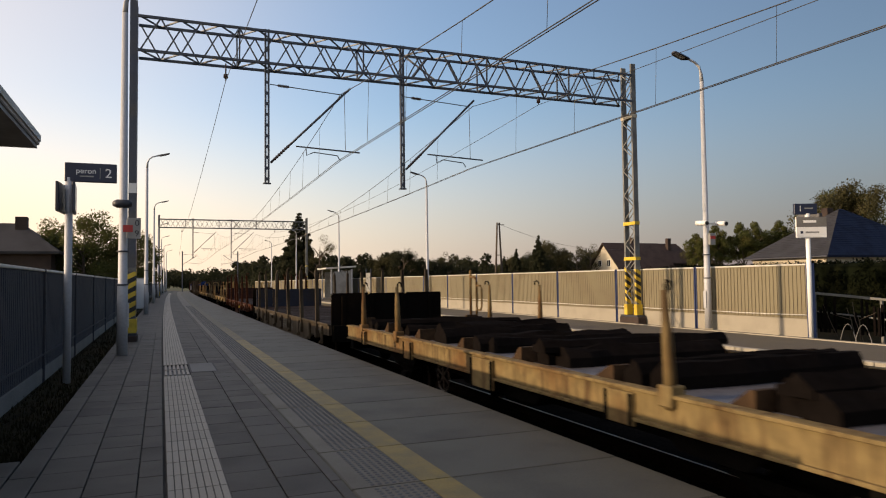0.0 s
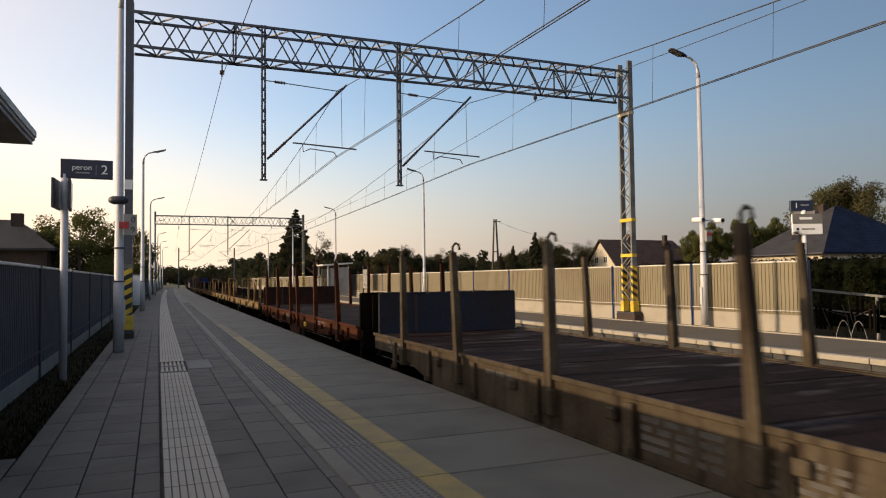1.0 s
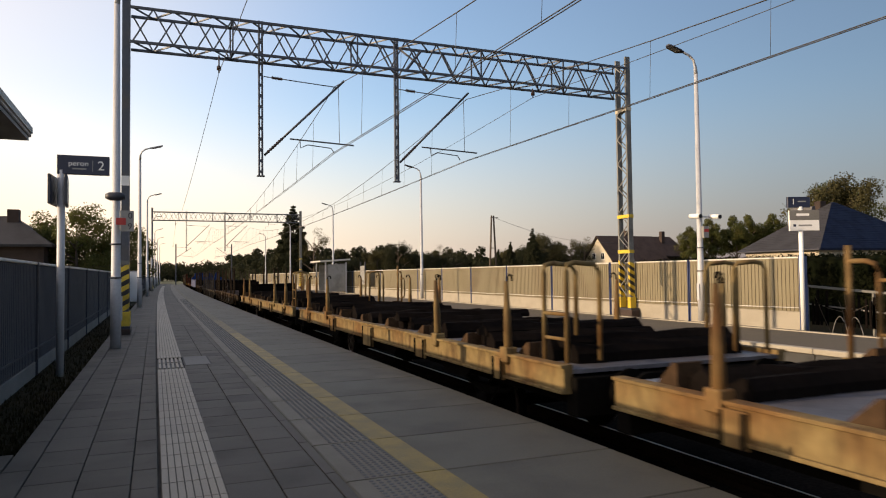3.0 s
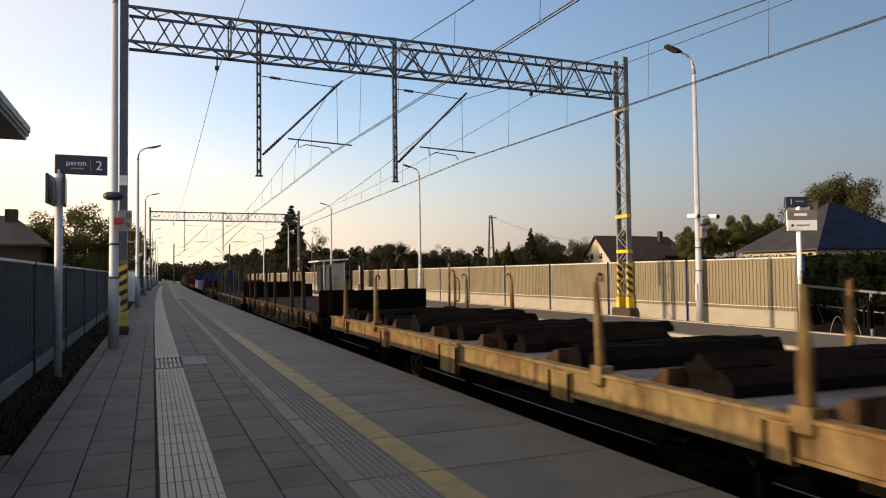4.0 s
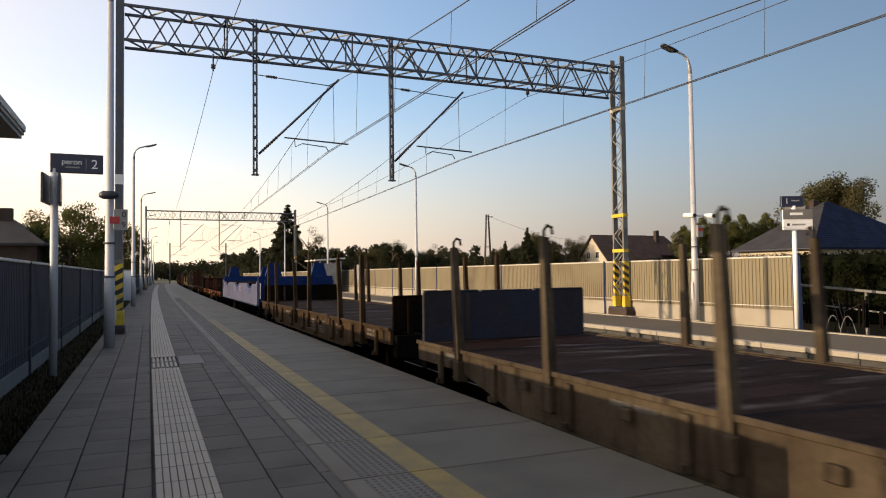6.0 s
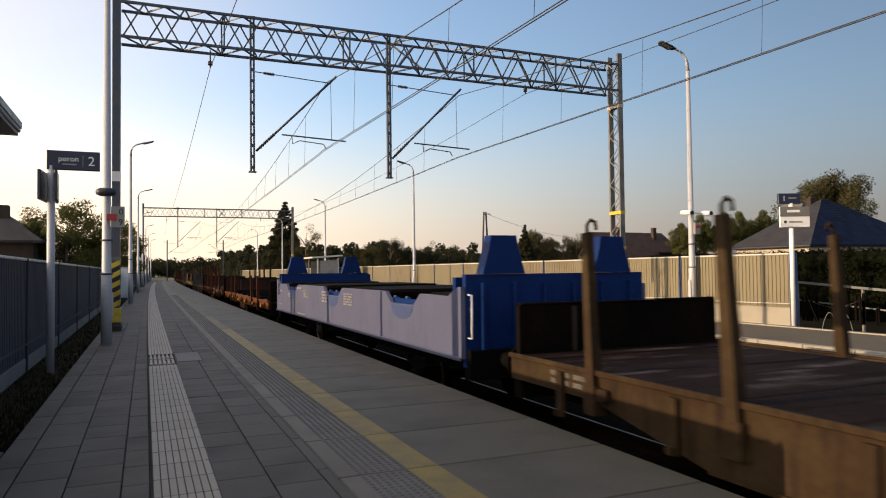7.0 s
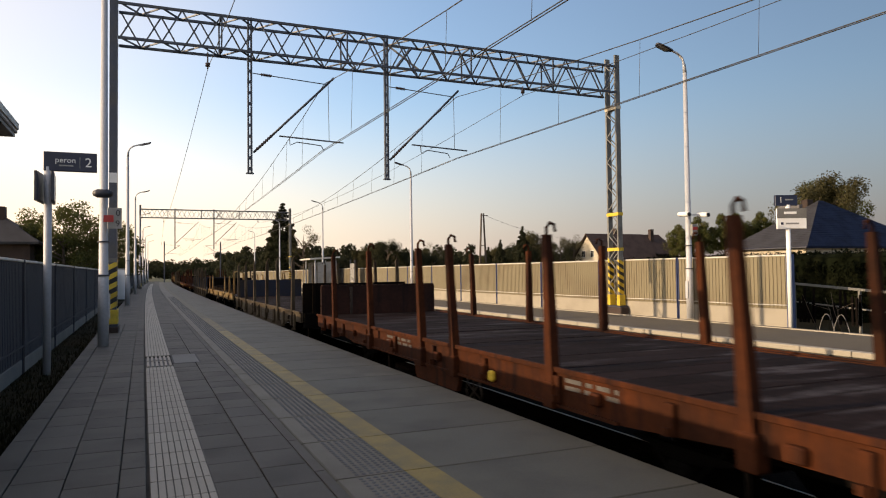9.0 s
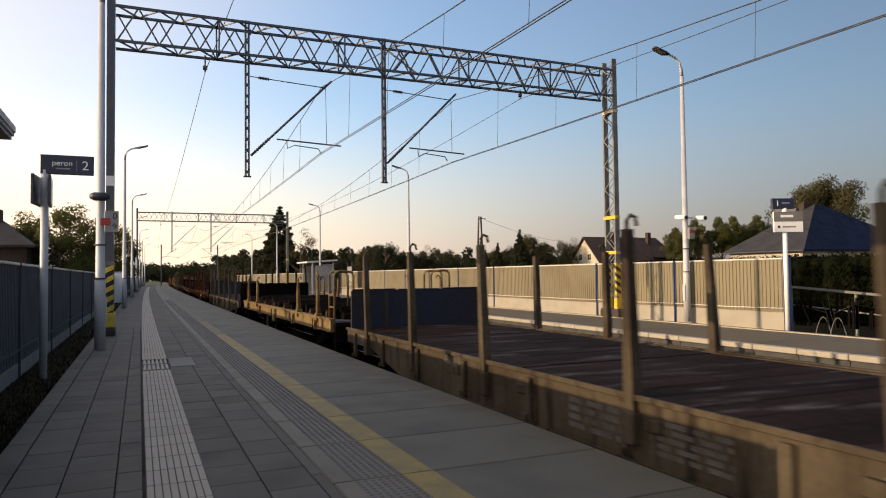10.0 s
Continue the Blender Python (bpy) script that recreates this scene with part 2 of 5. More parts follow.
M = dict(
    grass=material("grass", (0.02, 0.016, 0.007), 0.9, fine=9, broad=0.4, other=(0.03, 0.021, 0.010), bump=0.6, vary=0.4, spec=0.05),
    field=material("field", (0.09, 0.10, 0.04), 0.95, fine=0.6, broad=0.03, other=(0.14, 0.11, 0.05), vary=0.3),
    slab=material("slab", (0.067, 0.058, 0.047), 0.75, fine=120, broad=1.2, vary=0.18, per_piece=0.12, bump=0.1),
    edge_slab=material("edge_slab", (0.084, 0.074, 0.051), 0.7, fine=90, broad=1.4, vary=0.18, per_piece=0.1, other=(0.062, 0.054, 0.039)),
    tactile=material("tactile", (0.125, 0.110, 0.084), 0.7, fine=90, broad=2, vary=0.12, per_piece=0.06, other=(0.10, 0.087, 0.068)),
    guide=material("guide", (0.29, 0.258, 0.21), 0.65, fine=90, broad=2, vary=0.12, per_piece=0.05, other=(0.29, 0.26, 0.22)),
    yellow_faded=material("yellow_faded", (0.16, 0.115, 0.036), 0.65, fine=60, broad=3, vary=0.15, other=(0.10, 0.082, 0.045), amount=0.8),
    yellow_worn=material("yellow_worn", (0.11, 0.092, 0.05), 0.7, fine=60, broad=3, vary=0.15, other=(0.085, 0.074, 0.051), amount=0.8),
    yellow_paint=material("yellow_paint", (0.2295, 0.1487, 0.0187), 0.6, fine=60, broad=3, vary=0.15, other=(0.1445, 0.1105, 0.0425), amount=0.7),
    concrete=material("concrete", (0.15, 0.147, 0.14), 0.85, fine=40, broad=0.9, vary=0.15, other=(0.11, 0.107, 0.10)),
    pale_concrete=material("pale_concrete", (0.30, 0.27, 0.215), 0.85, fine=40, broad=0.9, vary=0.12, other=(0.23, 0.205, 0.165)),
    asphalt=material("asphalt", (0.115, 0.097, 0.073), 0.85, fine=150, broad=0.7, vary=0.2, other=(0.11, 0.096, 0.08), spec=0.1),
    white_paint=material("white_paint", (0.55, 0.53, 0.48), 0.6, fine=50, broad=3, vary=0.08, other=(0.42, 0.40, 0.36)),
    joint=material("joint", (0.05, 0.05, 0.048), 0.95, fine=100, broad=3),
    # ballast and sleepers near-black: the shade below the train is in their colour
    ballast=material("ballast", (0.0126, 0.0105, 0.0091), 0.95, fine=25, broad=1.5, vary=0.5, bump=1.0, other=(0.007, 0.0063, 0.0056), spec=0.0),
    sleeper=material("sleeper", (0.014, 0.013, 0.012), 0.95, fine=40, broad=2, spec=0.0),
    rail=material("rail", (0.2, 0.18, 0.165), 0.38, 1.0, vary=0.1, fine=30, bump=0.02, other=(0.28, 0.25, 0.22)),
    # rust taken down to near-black for the shade beside the platform
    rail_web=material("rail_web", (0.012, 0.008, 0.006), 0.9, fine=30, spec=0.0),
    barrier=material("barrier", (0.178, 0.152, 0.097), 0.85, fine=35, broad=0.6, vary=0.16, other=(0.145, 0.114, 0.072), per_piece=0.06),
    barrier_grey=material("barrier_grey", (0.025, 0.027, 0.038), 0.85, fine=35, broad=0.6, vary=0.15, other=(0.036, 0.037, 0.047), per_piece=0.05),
    blue_steel=material("blue_steel", (0.06, 0.09, 0.20), 0.45, fine=20, broad=2, vary=0.1),
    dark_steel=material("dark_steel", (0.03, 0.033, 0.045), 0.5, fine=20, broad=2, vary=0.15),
    galvanised=material("galvanised", (0.42, 0.43, 0.45), 0.6, 0.2, fine=25, broad=3, vary=0.1, other=(0.40, 0.41, 0.42), bump=0.03),
    gantry_steel=material("gantry_steel", (0.055, 0.065, 0.085), 0.5, 0.2, fine=25, broad=2, vary=0.15, other=(0.08, 0.08, 0.08)),
    mast_paint=material("mast_paint", (0.16, 0.16, 0.15), 0.55, 0.1, fine=25, broad=2, vary=0.12),
    black=material("black", (0.015, 0.015, 0.016), 0.6, fine=25, broad=2),
    mast_yellow=material("mast_yellow", (0.62, 0.42, 0.04), 0.55, fine=30, broad=3, vary=0.1),
    wire=material("wire", (0.06, 0.055, 0.05), 0.5, 0.5, vary=0.05, bump=0),
    insulator=material("insulator", (0.07, 0.035, 0.025), 0.3, vary=0.05, bump=0),
    sign_blue=material("sign_blue", (0.006, 0.012, 0.04), 0.4, vary=0.05, bump=0.02),
    sign_white=material("sign_white", (0.78, 0.78, 0.76), 0.45, vary=0.04, bump=0.02, other=(0.7, 0.7, 0.68)),
    sign_red=material("sign_red", (0.45, 0.035, 0.03), 0.5, vary=0.1, bump=0.02),
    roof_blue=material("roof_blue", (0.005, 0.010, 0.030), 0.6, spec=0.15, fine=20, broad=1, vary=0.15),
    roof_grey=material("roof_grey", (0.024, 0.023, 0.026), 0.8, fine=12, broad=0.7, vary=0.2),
    roof_red=material("roof_red", (0.040, 0.022, 0.017), 0.85, fine=12, broad=0.7, vary=0.25),
    plaster=material("plaster", (0.45, 0.40, 0.31), 0.9, fine=30, broad=0.8, vary=0.08, other=(0.38, 0.335, 0.26)),
    brick_wall=material("brick_wall", (0.045, 0.028, 0.022), 0.9, fine=30, broad=0.8, vary=0.2),
    pane=material("pane", (0.02, 0.025, 0.03), 0.08, vary=0.02, bump=0),
    bark=material("bark", (0.08, 0.06, 0.045), 0.95, fine=30, broad=3, vary=0.4, bump=0.8),
    # leaf is lightened to paint the haze over distant crowns
    leaf=leafy(material("leaf", (0.07425, 0.0837, 0.0243), 0.75, fine=3, broad=0.8, vary=0.35, other=(0.0945, 0.081, 0.0243), spec=0.2)),
    leaf_autumn=leafy(material("leaf_autumn", (0.066, 0.06, 0.026), 0.8, fine=3, broad=0.8, vary=0.35, other=(0.036, 0.033, 0.012), spec=0.2)),
    # raised as well: haze before the far woods is mixed into this green
    leaf_dark=leafy(material("leaf_dark", (0.028, 0.032, 0.017), 0.8, fine=3, broad=0.6, vary=0.35, other=(0.036, 0.036, 0.019), spec=0.1)),
    rust=material("rust", (0.0612, 0.01615, 0.0051), 0.8, fine=18, broad=1.3, vary=0.25, other=(0.0204, 0.00765, 0.003825), amount=0.9, streak=(0.0119, 0.0051, 0.003825), spec=0.1),
    orange=material("orange", (0.132, 0.03784, 0.00704), 0.7, fine=18, broad=1.3, vary=0.2, other=(0.0484, 0.01584, 0.00704), amount=0.8, streak=(0.0264, 0.00968, 0.00528), spec=0.1),
    ochre=material("ochre", (0.165, 0.118, 0.055), 0.75, fine=7, broad=1.1, vary=0.3, other=(0.11, 0.042, 0.014), amount=0.55, streak=(0.06, 0.033, 0.016), spec=0.1),
    wagon_grey=material("wagon_grey", (0.07, 0.055, 0.037), 0.7, fine=18, broad=1.2, vary=0.2, other=(0.026, 0.018, 0.012), amount=0.8, streak=(0.01275, 0.0075, 0.00525), spec=0.1),
    wagon_brown=material("wagon_brown", (0.044, 0.0272, 0.0128), 0.75, fine=18, broad=1.2, vary=0.22, other=(0.0192, 0.0104, 0.0056), amount=0.8, streak=(0.012, 0.0064, 0.0048), spec=0.1),
    board_blue=material("board_blue", (0.016, 0.02, 0.034), 0.75, fine=18, broad=1.2, vary=0.2, other=(0.022, 0.018, 0.018), spec=0.2),
    # near-black: includes the shade on end boards turned from the sun
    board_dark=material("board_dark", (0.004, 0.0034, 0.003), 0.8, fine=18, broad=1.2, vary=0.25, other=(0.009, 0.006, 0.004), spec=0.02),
    # the pale last colour paints blotchy sky reflections on the planks
    deck_wood=material("deck_wood", (0.015, 0.0085, 0.0078), 0.85, fine=12, broad=0.7, vary=0.45, other=(0.006, 0.0035, 0.003), amount=0.8, per_piece=0.12, spec=0.05, pale_sheen=(0.06, 0.054, 0.058)),
    deck_steel=material("deck_steel", (0.034, 0.030, 0.035), 0.55, fine=14, broad=0.8, vary=0.3, other=(0.017, 0.014, 0.0135), amount=0.7, spec=0.3),
    chock=material("chock", (0.05, 0.029, 0.016), 0.85, fine=14, broad=3, vary=0.3, other=(0.03, 0.018, 0.011), spec=0.1),
    # base raised and blued to carry the sky's reflection on the deck
    deck_pale=material("deck_pale", (0.10, 0.10, 0.115), 0.45, fine=12, broad=0.7, vary=0.3, other=(0.04, 0.034, 0.032), amount=0.7, spec=0.35),
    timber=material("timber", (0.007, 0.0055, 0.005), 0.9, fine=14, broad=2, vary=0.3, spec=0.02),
    # near-black stands for the shadow under the wagons, not for paint
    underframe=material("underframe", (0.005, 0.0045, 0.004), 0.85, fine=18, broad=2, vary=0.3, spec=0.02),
    wheel_steel=material("wheel_steel", (0.05, 0.036, 0.028), 0.4, 0.7, fine=18, broad=2, vary=0.15),
    coil_white=material("coil_white", (0.086, 0.095, 0.155), 0.45, fine=18, broad=0.7, vary=0.06, other=(0.076, 0.083, 0.135), bump=0.04, streak=(0.074, 0.08, 0.132), spec=0.15),
    coil_blue=material("coil_blue", (0.002, 0.022, 0.105), 0.45, fine=18, broad=0.9, vary=0.1, bump=0.04, spec=0.08),
    # darker than the tactile band: the studs' shading is put into the colour
    stud=material("stud", (0.09, 0.09, 0.088), 0.7, fine=90, broad=2, vary=0.12),
    marking=material("marking", (0.07875, 0.0735, 0.0675), 0.7, fine=40, broad=6, vary=0.3, other=(0.03375, 0.0285, 0.024), amount=0.9),
    panel_blue=material("panel_blue", (0.05, 0.072, 0.155), 0.45, fine=18, broad=0.9, vary=0.1, bump=0.04, other=(0.055, 0.065, 0.12), spec=0.1),
    # green darkened to near-black, so the hedge's shade is in the colour
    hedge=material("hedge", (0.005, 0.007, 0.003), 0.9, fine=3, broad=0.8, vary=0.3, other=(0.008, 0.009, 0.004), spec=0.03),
    rust_board=material("rust_board", (0.032, 0.010, 0.006), 0.8, fine=18, broad=1.3, vary=0.25, other=(0.0126, 0.0056, 0.0042), amount=0.7, spec=0.2, streak=(0.0084, 0.0042, 0.0035)),
    lens=material("lens", (0.25, 0.25, 0.24), 0.3, vary=0.05, bump=0),
)


# ---- building helpers ----
BEND = 0.95e-4


def bend(y):
    """Sideways drift of the gently curved line at y metres along it."""
    return BEND * y * y if y > 0 else 0.0


def heading(y):
    return -math.degrees(math.atan(2 * BEND * max(y, 0)))


def on_line(x, y, z=0.0, turn=0.0):
    """A pose x metres right of the camera's line, y metres along the curved railway."""
    return pose(x + bend(y), y, z, 0, 0, heading(y) + turn)


def block(bm, x0, x1, y0, y1, z0, z1, bevel=0.0):
    vs = [bm.verts.new((x, y, z)) for x in (x0, x1) for y in (y0, y1) for z in (z0, z1)]
    fs = [bm.faces.new([vs[i] for i in q]) for q in ((0, 1, 3, 2), (4, 6, 7, 5), (0, 4, 5, 1), (2, 3, 7, 6), (0, 2, 6, 4), (1, 5, 7, 3))]
    if bevel:
        bmesh.ops.bevel(bm, geom=list({e for f in fs for e in f.edges}), offset=bevel, segments=1, affect="EDGES", profile=0.5)
    return bm


def beam(bm, a, b, w, d, up=(0, 0, 1)):
    """A bar of section w x d between two points."""
    a, b = Vector(a), Vector(b)
    way = (b - a).normalized()
    side = way.cross(Vector(up))
    side = side.normalized() if side.length > 1e-4 else Vector((1, 0, 0))
    over = side.cross(way)
    ring = [(-w / 2, -d / 2), (w / 2, -d / 2), (w / 2, d / 2), (-w / 2, d / 2)]
    v = [[bm.verts.new(p + side * i + over * j) for i, j in ring] for p in (a, b)]
    for i in range(4):
        bm.faces.new((v[0][i], v[0][(i + 1) % 4], v[1][(i + 1) % 4], v[1][i]))
    bm.faces.new(v[0][::-1]), bm.faces.new(v[1])
    return bm


def tube(bm, points, radii, n=8, caps=True):
    """A round bar through points, with a radius at each."""
    points = [Vector(p) for p in points]
    if not isinstance(radii, (list, tuple)):
        radii = [radii] * len(points)
    rings = []
    for i, p in enumerate(points):
        way = (points[min(i + 1, len(points) - 1)] - points[max(i - 1, 0)]).normalized()
        ref = Vector((0, 0, 1)) if abs(way.z) < 0.9 else Vector((0, 1, 0))
        s = way.cross(ref).normalized()
        o = s.cross(way)
        rings.append([bm.verts.new(p + (s * math.cos(2 * math.pi * k / n) + o * math.sin(2 * math.pi * k / n)) * radii[i]) for k in range(n)])
    for r, q in zip(rings, rings[1:]):
        for k in range(n):
            f = bm.faces.new((r[k], r[(k + 1) % n], q[(k + 1) % n], q[k]))
            f.smooth = True
    if caps:
        bm.faces.new(rings[0][::-1]), bm.faces.new(rings[-1])
    return bm


def disc(bm, c, axis, r, w, n=20):
    """A short solid cylinder centred on c along an axis."""
    a = Vector(axis).normalized() * w / 2
    return tube(bm, [Vector(c) - a, Vector(c) + a], r, n)


def prism(bm, outline, x0, x1):
    """An outline in (y, z) pushed from x0 to x1."""
    a = [bm.verts.new((x0, y, z)) for y, z in outline]
    b = [bm.verts.new((x1, y, z)) for y, z in outline]
    for i in range(len(a)):
        j = (i + 1) % len(a)
        bm.faces.new((a[i], a[j], b[j], b[i]))
    bm.faces.new(a[::-1]), bm.faces.new(b)
    return bm


def ribbon(bm, section, y0, y1, step=4.0):
    """A closed section of (x, z) swept along the curved line."""
    n = max(1, round((y1 - y0) / step))
    rings = []
    for i in range(n + 1):
        y = y0 + (y1 - y0) * i / n
        rings.append([bm.verts.new((x + bend(y), y, z)) for x, z in section])
    m = len(section)
    for r, q in zip(rings, rings[1:]):
        for k in range(m):
            bm.faces.new((r[k], r[(k + 1) % m], q[(k + 1) % m], q[k]))
    bm.faces.new(rings[0][::-1]), bm.faces.new(rings[-1])
    return bm


def strip(x0, x1, z0, z1):
    return [(x0, z0), (x1, z0), (x1, z1), (x0, z1)]


def mesh(bm, name, mat):
    bmesh.ops.recalc_face_normals(bm, faces=bm.faces)
    data = bpy.data.meshes.new(name)
    bm.to_mesh(data)
    bm.free()
    data.materials.append(mat)
    return data


def part(name, bm, mat, parent, label=""):
    """One mesh object under a thing or a part."""
    ob = new(name, mesh(bm, name, mat))
    ob.parent = parent
    return tagged(ob, label)


def single(name, bm, mat, label="", category="", group="", kind=""):
    return tagged(new(name, mesh(bm, name, mat)), label, category, group, kind)


def thing(name, m, label, category, group="", kind=""):
    ob = new(name)
    ob.matrix_basis = m
    return tagged(ob, label, category, group, kind)


def B():
    return bmesh.new()

# ---- ground, track and platforms ----
NEAR, FAR_EDGE = 3.40, 10.90      # platform edges
AXIS, AXIS_2 = 5.13, 9.15         # track centres
RAIL_Z = -0.76


def build_ground():
    bm = B()
    block(bm, -2500, 2500, -400, 4500, -1.4, -1.25)
    single("ground", bm, M["field"], "flat dry grass and fields beyond the railway", "ground", kind="structure")
    bm = B()
    ribbon(bm, [(3.2, -1.24), (11.1, -1.24), (11.0, -0.95), (3.3, -0.95)], -60, 420, 8)
    single("track_bed", bm, M["ballast"], "stone ballast under the two tracks, darkened by painted shade", "ballast", kind="structure")
    bm = B()
    ribbon(bm, [(-7.5, -1.24), (-1.035, -1.24), (-1.035, -0.06), (-1.5, -0.04), (-2.4, -0.1), (-7.5, -0.3)], 6.63, 170, 6)
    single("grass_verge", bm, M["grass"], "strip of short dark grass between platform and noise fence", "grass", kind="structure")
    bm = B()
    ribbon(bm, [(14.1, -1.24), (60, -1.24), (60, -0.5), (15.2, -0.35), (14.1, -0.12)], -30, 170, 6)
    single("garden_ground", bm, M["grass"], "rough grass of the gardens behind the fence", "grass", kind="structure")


def build_track(axis):
    track = thing("railway_track", Matrix(), "steel rails on concrete sleepers in shade-dark ballast", "railway track", "tracks", "structure")
    for side in (-0.7525, 0.7525):
        bm = B()
        c = axis + side
        ribbon(bm, strip(c - 0.009, c + 0.009, RAIL_Z - 0.012, RAIL_Z), -60, 420, 5)
        rail = part("rail", bm, M["rail"], track, "polished steel rail head")
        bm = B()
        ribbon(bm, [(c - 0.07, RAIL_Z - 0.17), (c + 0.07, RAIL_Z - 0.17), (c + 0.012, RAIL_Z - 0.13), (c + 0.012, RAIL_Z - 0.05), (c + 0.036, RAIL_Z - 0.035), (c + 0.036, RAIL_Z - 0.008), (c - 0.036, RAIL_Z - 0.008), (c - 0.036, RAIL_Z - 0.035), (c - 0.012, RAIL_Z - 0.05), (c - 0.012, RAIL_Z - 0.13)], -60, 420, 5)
        part("rail_web", bm, M["rail_web"], rail, "rusty rail web and foot, darkened for shade")
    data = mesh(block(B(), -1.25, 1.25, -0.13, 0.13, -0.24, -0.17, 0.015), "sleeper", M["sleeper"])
    for i in range(100):
        y = -6 + 0.6 * i
        s = new("sleeper", data)
        s.parent, s.matrix_basis = track, on_line(axis, y, RAIL_Z)


def build_platform_near():
    bm = B()
    ribbon(bm, [(-1.03, -1.24), (NEAR - 0.12, -1.24), (NEAR - 0.12, -0.35), (NEAR - 0.02, -0.35), (NEAR - 0.02, -0.165), (1.222, -0.165), (1.222, -0.036), (-1.03, -0.036)], -30, 165, 4)
    return single("platform_near", bm, M["joint"], "grey paved station platform with tactile strips", "platform", kind="structure")


def build_platform_far():
    bm = B()
    ribbon(bm, [(FAR_EDGE + 0.205, -1.24), (14.25, -1.24), (14.25, -0.02), (FAR_EDGE + 0.205, -0.02)], -30, 150, 4)
    p = single("platform_far", bm, M["asphalt"], "asphalt-grey station platform with pale concrete edge", "platform", kind="structure")
    bm = B()
    ribbon(bm, strip(13.82, 13.88, -0.02, 0.006), -30, 150, 4)
    part("kerb", bm, M["pale_concrete"], p, "pale kerb line in front of the fence")
    data = mesh(block(B(), 0, 0.2, 0.006, 0.994, -0.10, 0.0, 0.012), "edge_slab", M["pale_concrete"])
    # lower block takes the dark joint colour for the shade under the slab
    low = mesh(block(B(), 0.05, 0.19, 0.006, 0.994, -0.42, -0.105, 0.01), "edge_block", M["joint"])
    for i in range(-6, 80):
        for d, nm in ((data, "edge_slab"), (low, "edge_block")):
            s = new(nm, d)
            s.parent, s.matrix_basis = p, on_line(FAR_EDGE, float(i), 0.0)


# ---- noise fences ----
def build_fence_panel(n, length, height, base, mat):
    """Shared meshes of one fence bay: a plinth, a ribbed absorbing panel and a cap."""
    bm = B()
    block(bm, -0.06, 0.06, 0.05, length - 0.05, base, height - 0.03)
    k = int(length / 0.125)
    for i in range(k):
        y = 0.08 + (length - 0.16) * (i + 0.5) / k
        for s in (-1, 1):
            rib = 0.016 if n else 0.008
            x0, x1 = (-0.06 - rib, -0.06) if s < 0 else (0.06, 0.06 + rib)
            block(bm, x0, x1, y - 0.045, y + 0.045, base + 0.02, height - 0.05)
    panel = mesh(bm, "panel", mat)
    plinth = mesh(block(B(), -0.07, 0.07, 0.05, length - 0.05, -0.3, base - 0.004, 0.01), "plinth", M["pale_concrete"] if n else M["concrete"])
    cap = mesh(block(B(), -0.085, 0.085, 0.05, length - 0.05, height - 0.029, height + 0.012, 0.008), "cap", M["white_paint"])
    rail = mesh(tube(B(), [(-0.10, 0.05, base + 0.1), (-0.10, length / 2, base + 0.085), (-0.10, length - 0.05, base + 0.1)], 0.014, 6), "cable_pipe", M["white_paint"]) if n else mesh(block(B(), 0.068, 0.09, 0.05, length - 0.05, 0.36, 0.385), "ledge", mat)
    return panel, plinth, cap, rail


def build_fence(name, x, ys, height, base, mat, post_mat, label, n):
    fence = thing(name, Matrix(), label, "noise barrier", kind="structure")
    made = {}
    for a, b in zip(ys, ys[1:]):
        length = round(b - a, 2)
        if length not in made:
            made[length] = build_fence_panel(n, length, height, base, mat)
        for d in made[length]:
            o = new(d.name.split(".")[0], d)
            o.parent, o.matrix_basis = fence, on_line(x, a, 0)
    bm = B()
    block(bm, -0.09, 0.09, -0.05, -0.035, -0.3, height + 0.02)
    block(bm, -0.09, 0.09, 0.035, 0.05, -0.3, height + 0.02)
    block(bm, -0.012, 0.012, -0.035, 0.035, -0.3, height + 0.02)
    d = mesh(bm, "post", post_mat)
    for y in ys:
        o = new("post", d)
        o.parent, o.matrix_basis = fence, on_line(x, y, 0)


def run(start, step, count):
    return [start + step * i for i in range(count)]


# ---- overhead line ----
G_Y = (19.55, 79.3, -38.0)
PENDANTS = (2.70, 6.66)


def build_mast(parent, x, flip):
    leg = 0.16 if flip > 0 else 0.07
    mast = part("mast", block(B(), x - 0.09, x + 0.09, -0.30, -0.30 + leg, -0.1, 8.75), M["gantry_steel"] if flip > 0 else M["mast_paint"], parent, "grey painted lattice mast")
    part("channel", block(B(), x - 0.09, x + 0.09, 0.30 - leg, 0.30, -0.1, 8.75), M["gantry_steel"] if flip > 0 else M["mast_paint"], mast)
    z, s = 0.5, 1
    while z < 8.4:
        for dx in (-0.08, 0.08):
            part("lacing_bar", beam(B(), (x + dx, -0.25 * s, z), (x + dx, 0.25 * s, z + 0.42), 0.035, 0.015, (1, 0, 0)), M["gantry_steel"] if flip > 0 else M["mast_paint"], mast)
        z, s = z + 0.42, -s
    if flip > 0:
        part("band", block(B(), x - 0.095, x + 0.095, -0.305, -0.225, 3.75, 4.0), M["sign_white"], mast)
    for z0 in (2.05, 3.25, 6.9) if flip < 0 else ():
        part("band", block(B(), x - 0.1, x + 0.1, -0.32, 0.32, z0, z0 + 0.11), M["plaster"] if z0 > 6 else M["mast_yellow"], mast)
    part("collar", block(B(), x - 0.1, x + 0.1, -0.32, -0.21, 1.75, 1.85), M["mast_paint"], mast)
    for yc in (-0.265, 0.265):
        for k in range(9):
            z0 = 0.62 + 0.125 * k
            bm = B()
            m = (M["mast_yellow"], M["black"])[k % 2]
            block(bm, x - 0.096, x + 0.096, yc - 0.042, yc + 0.042, z0, z0 + 0.125)
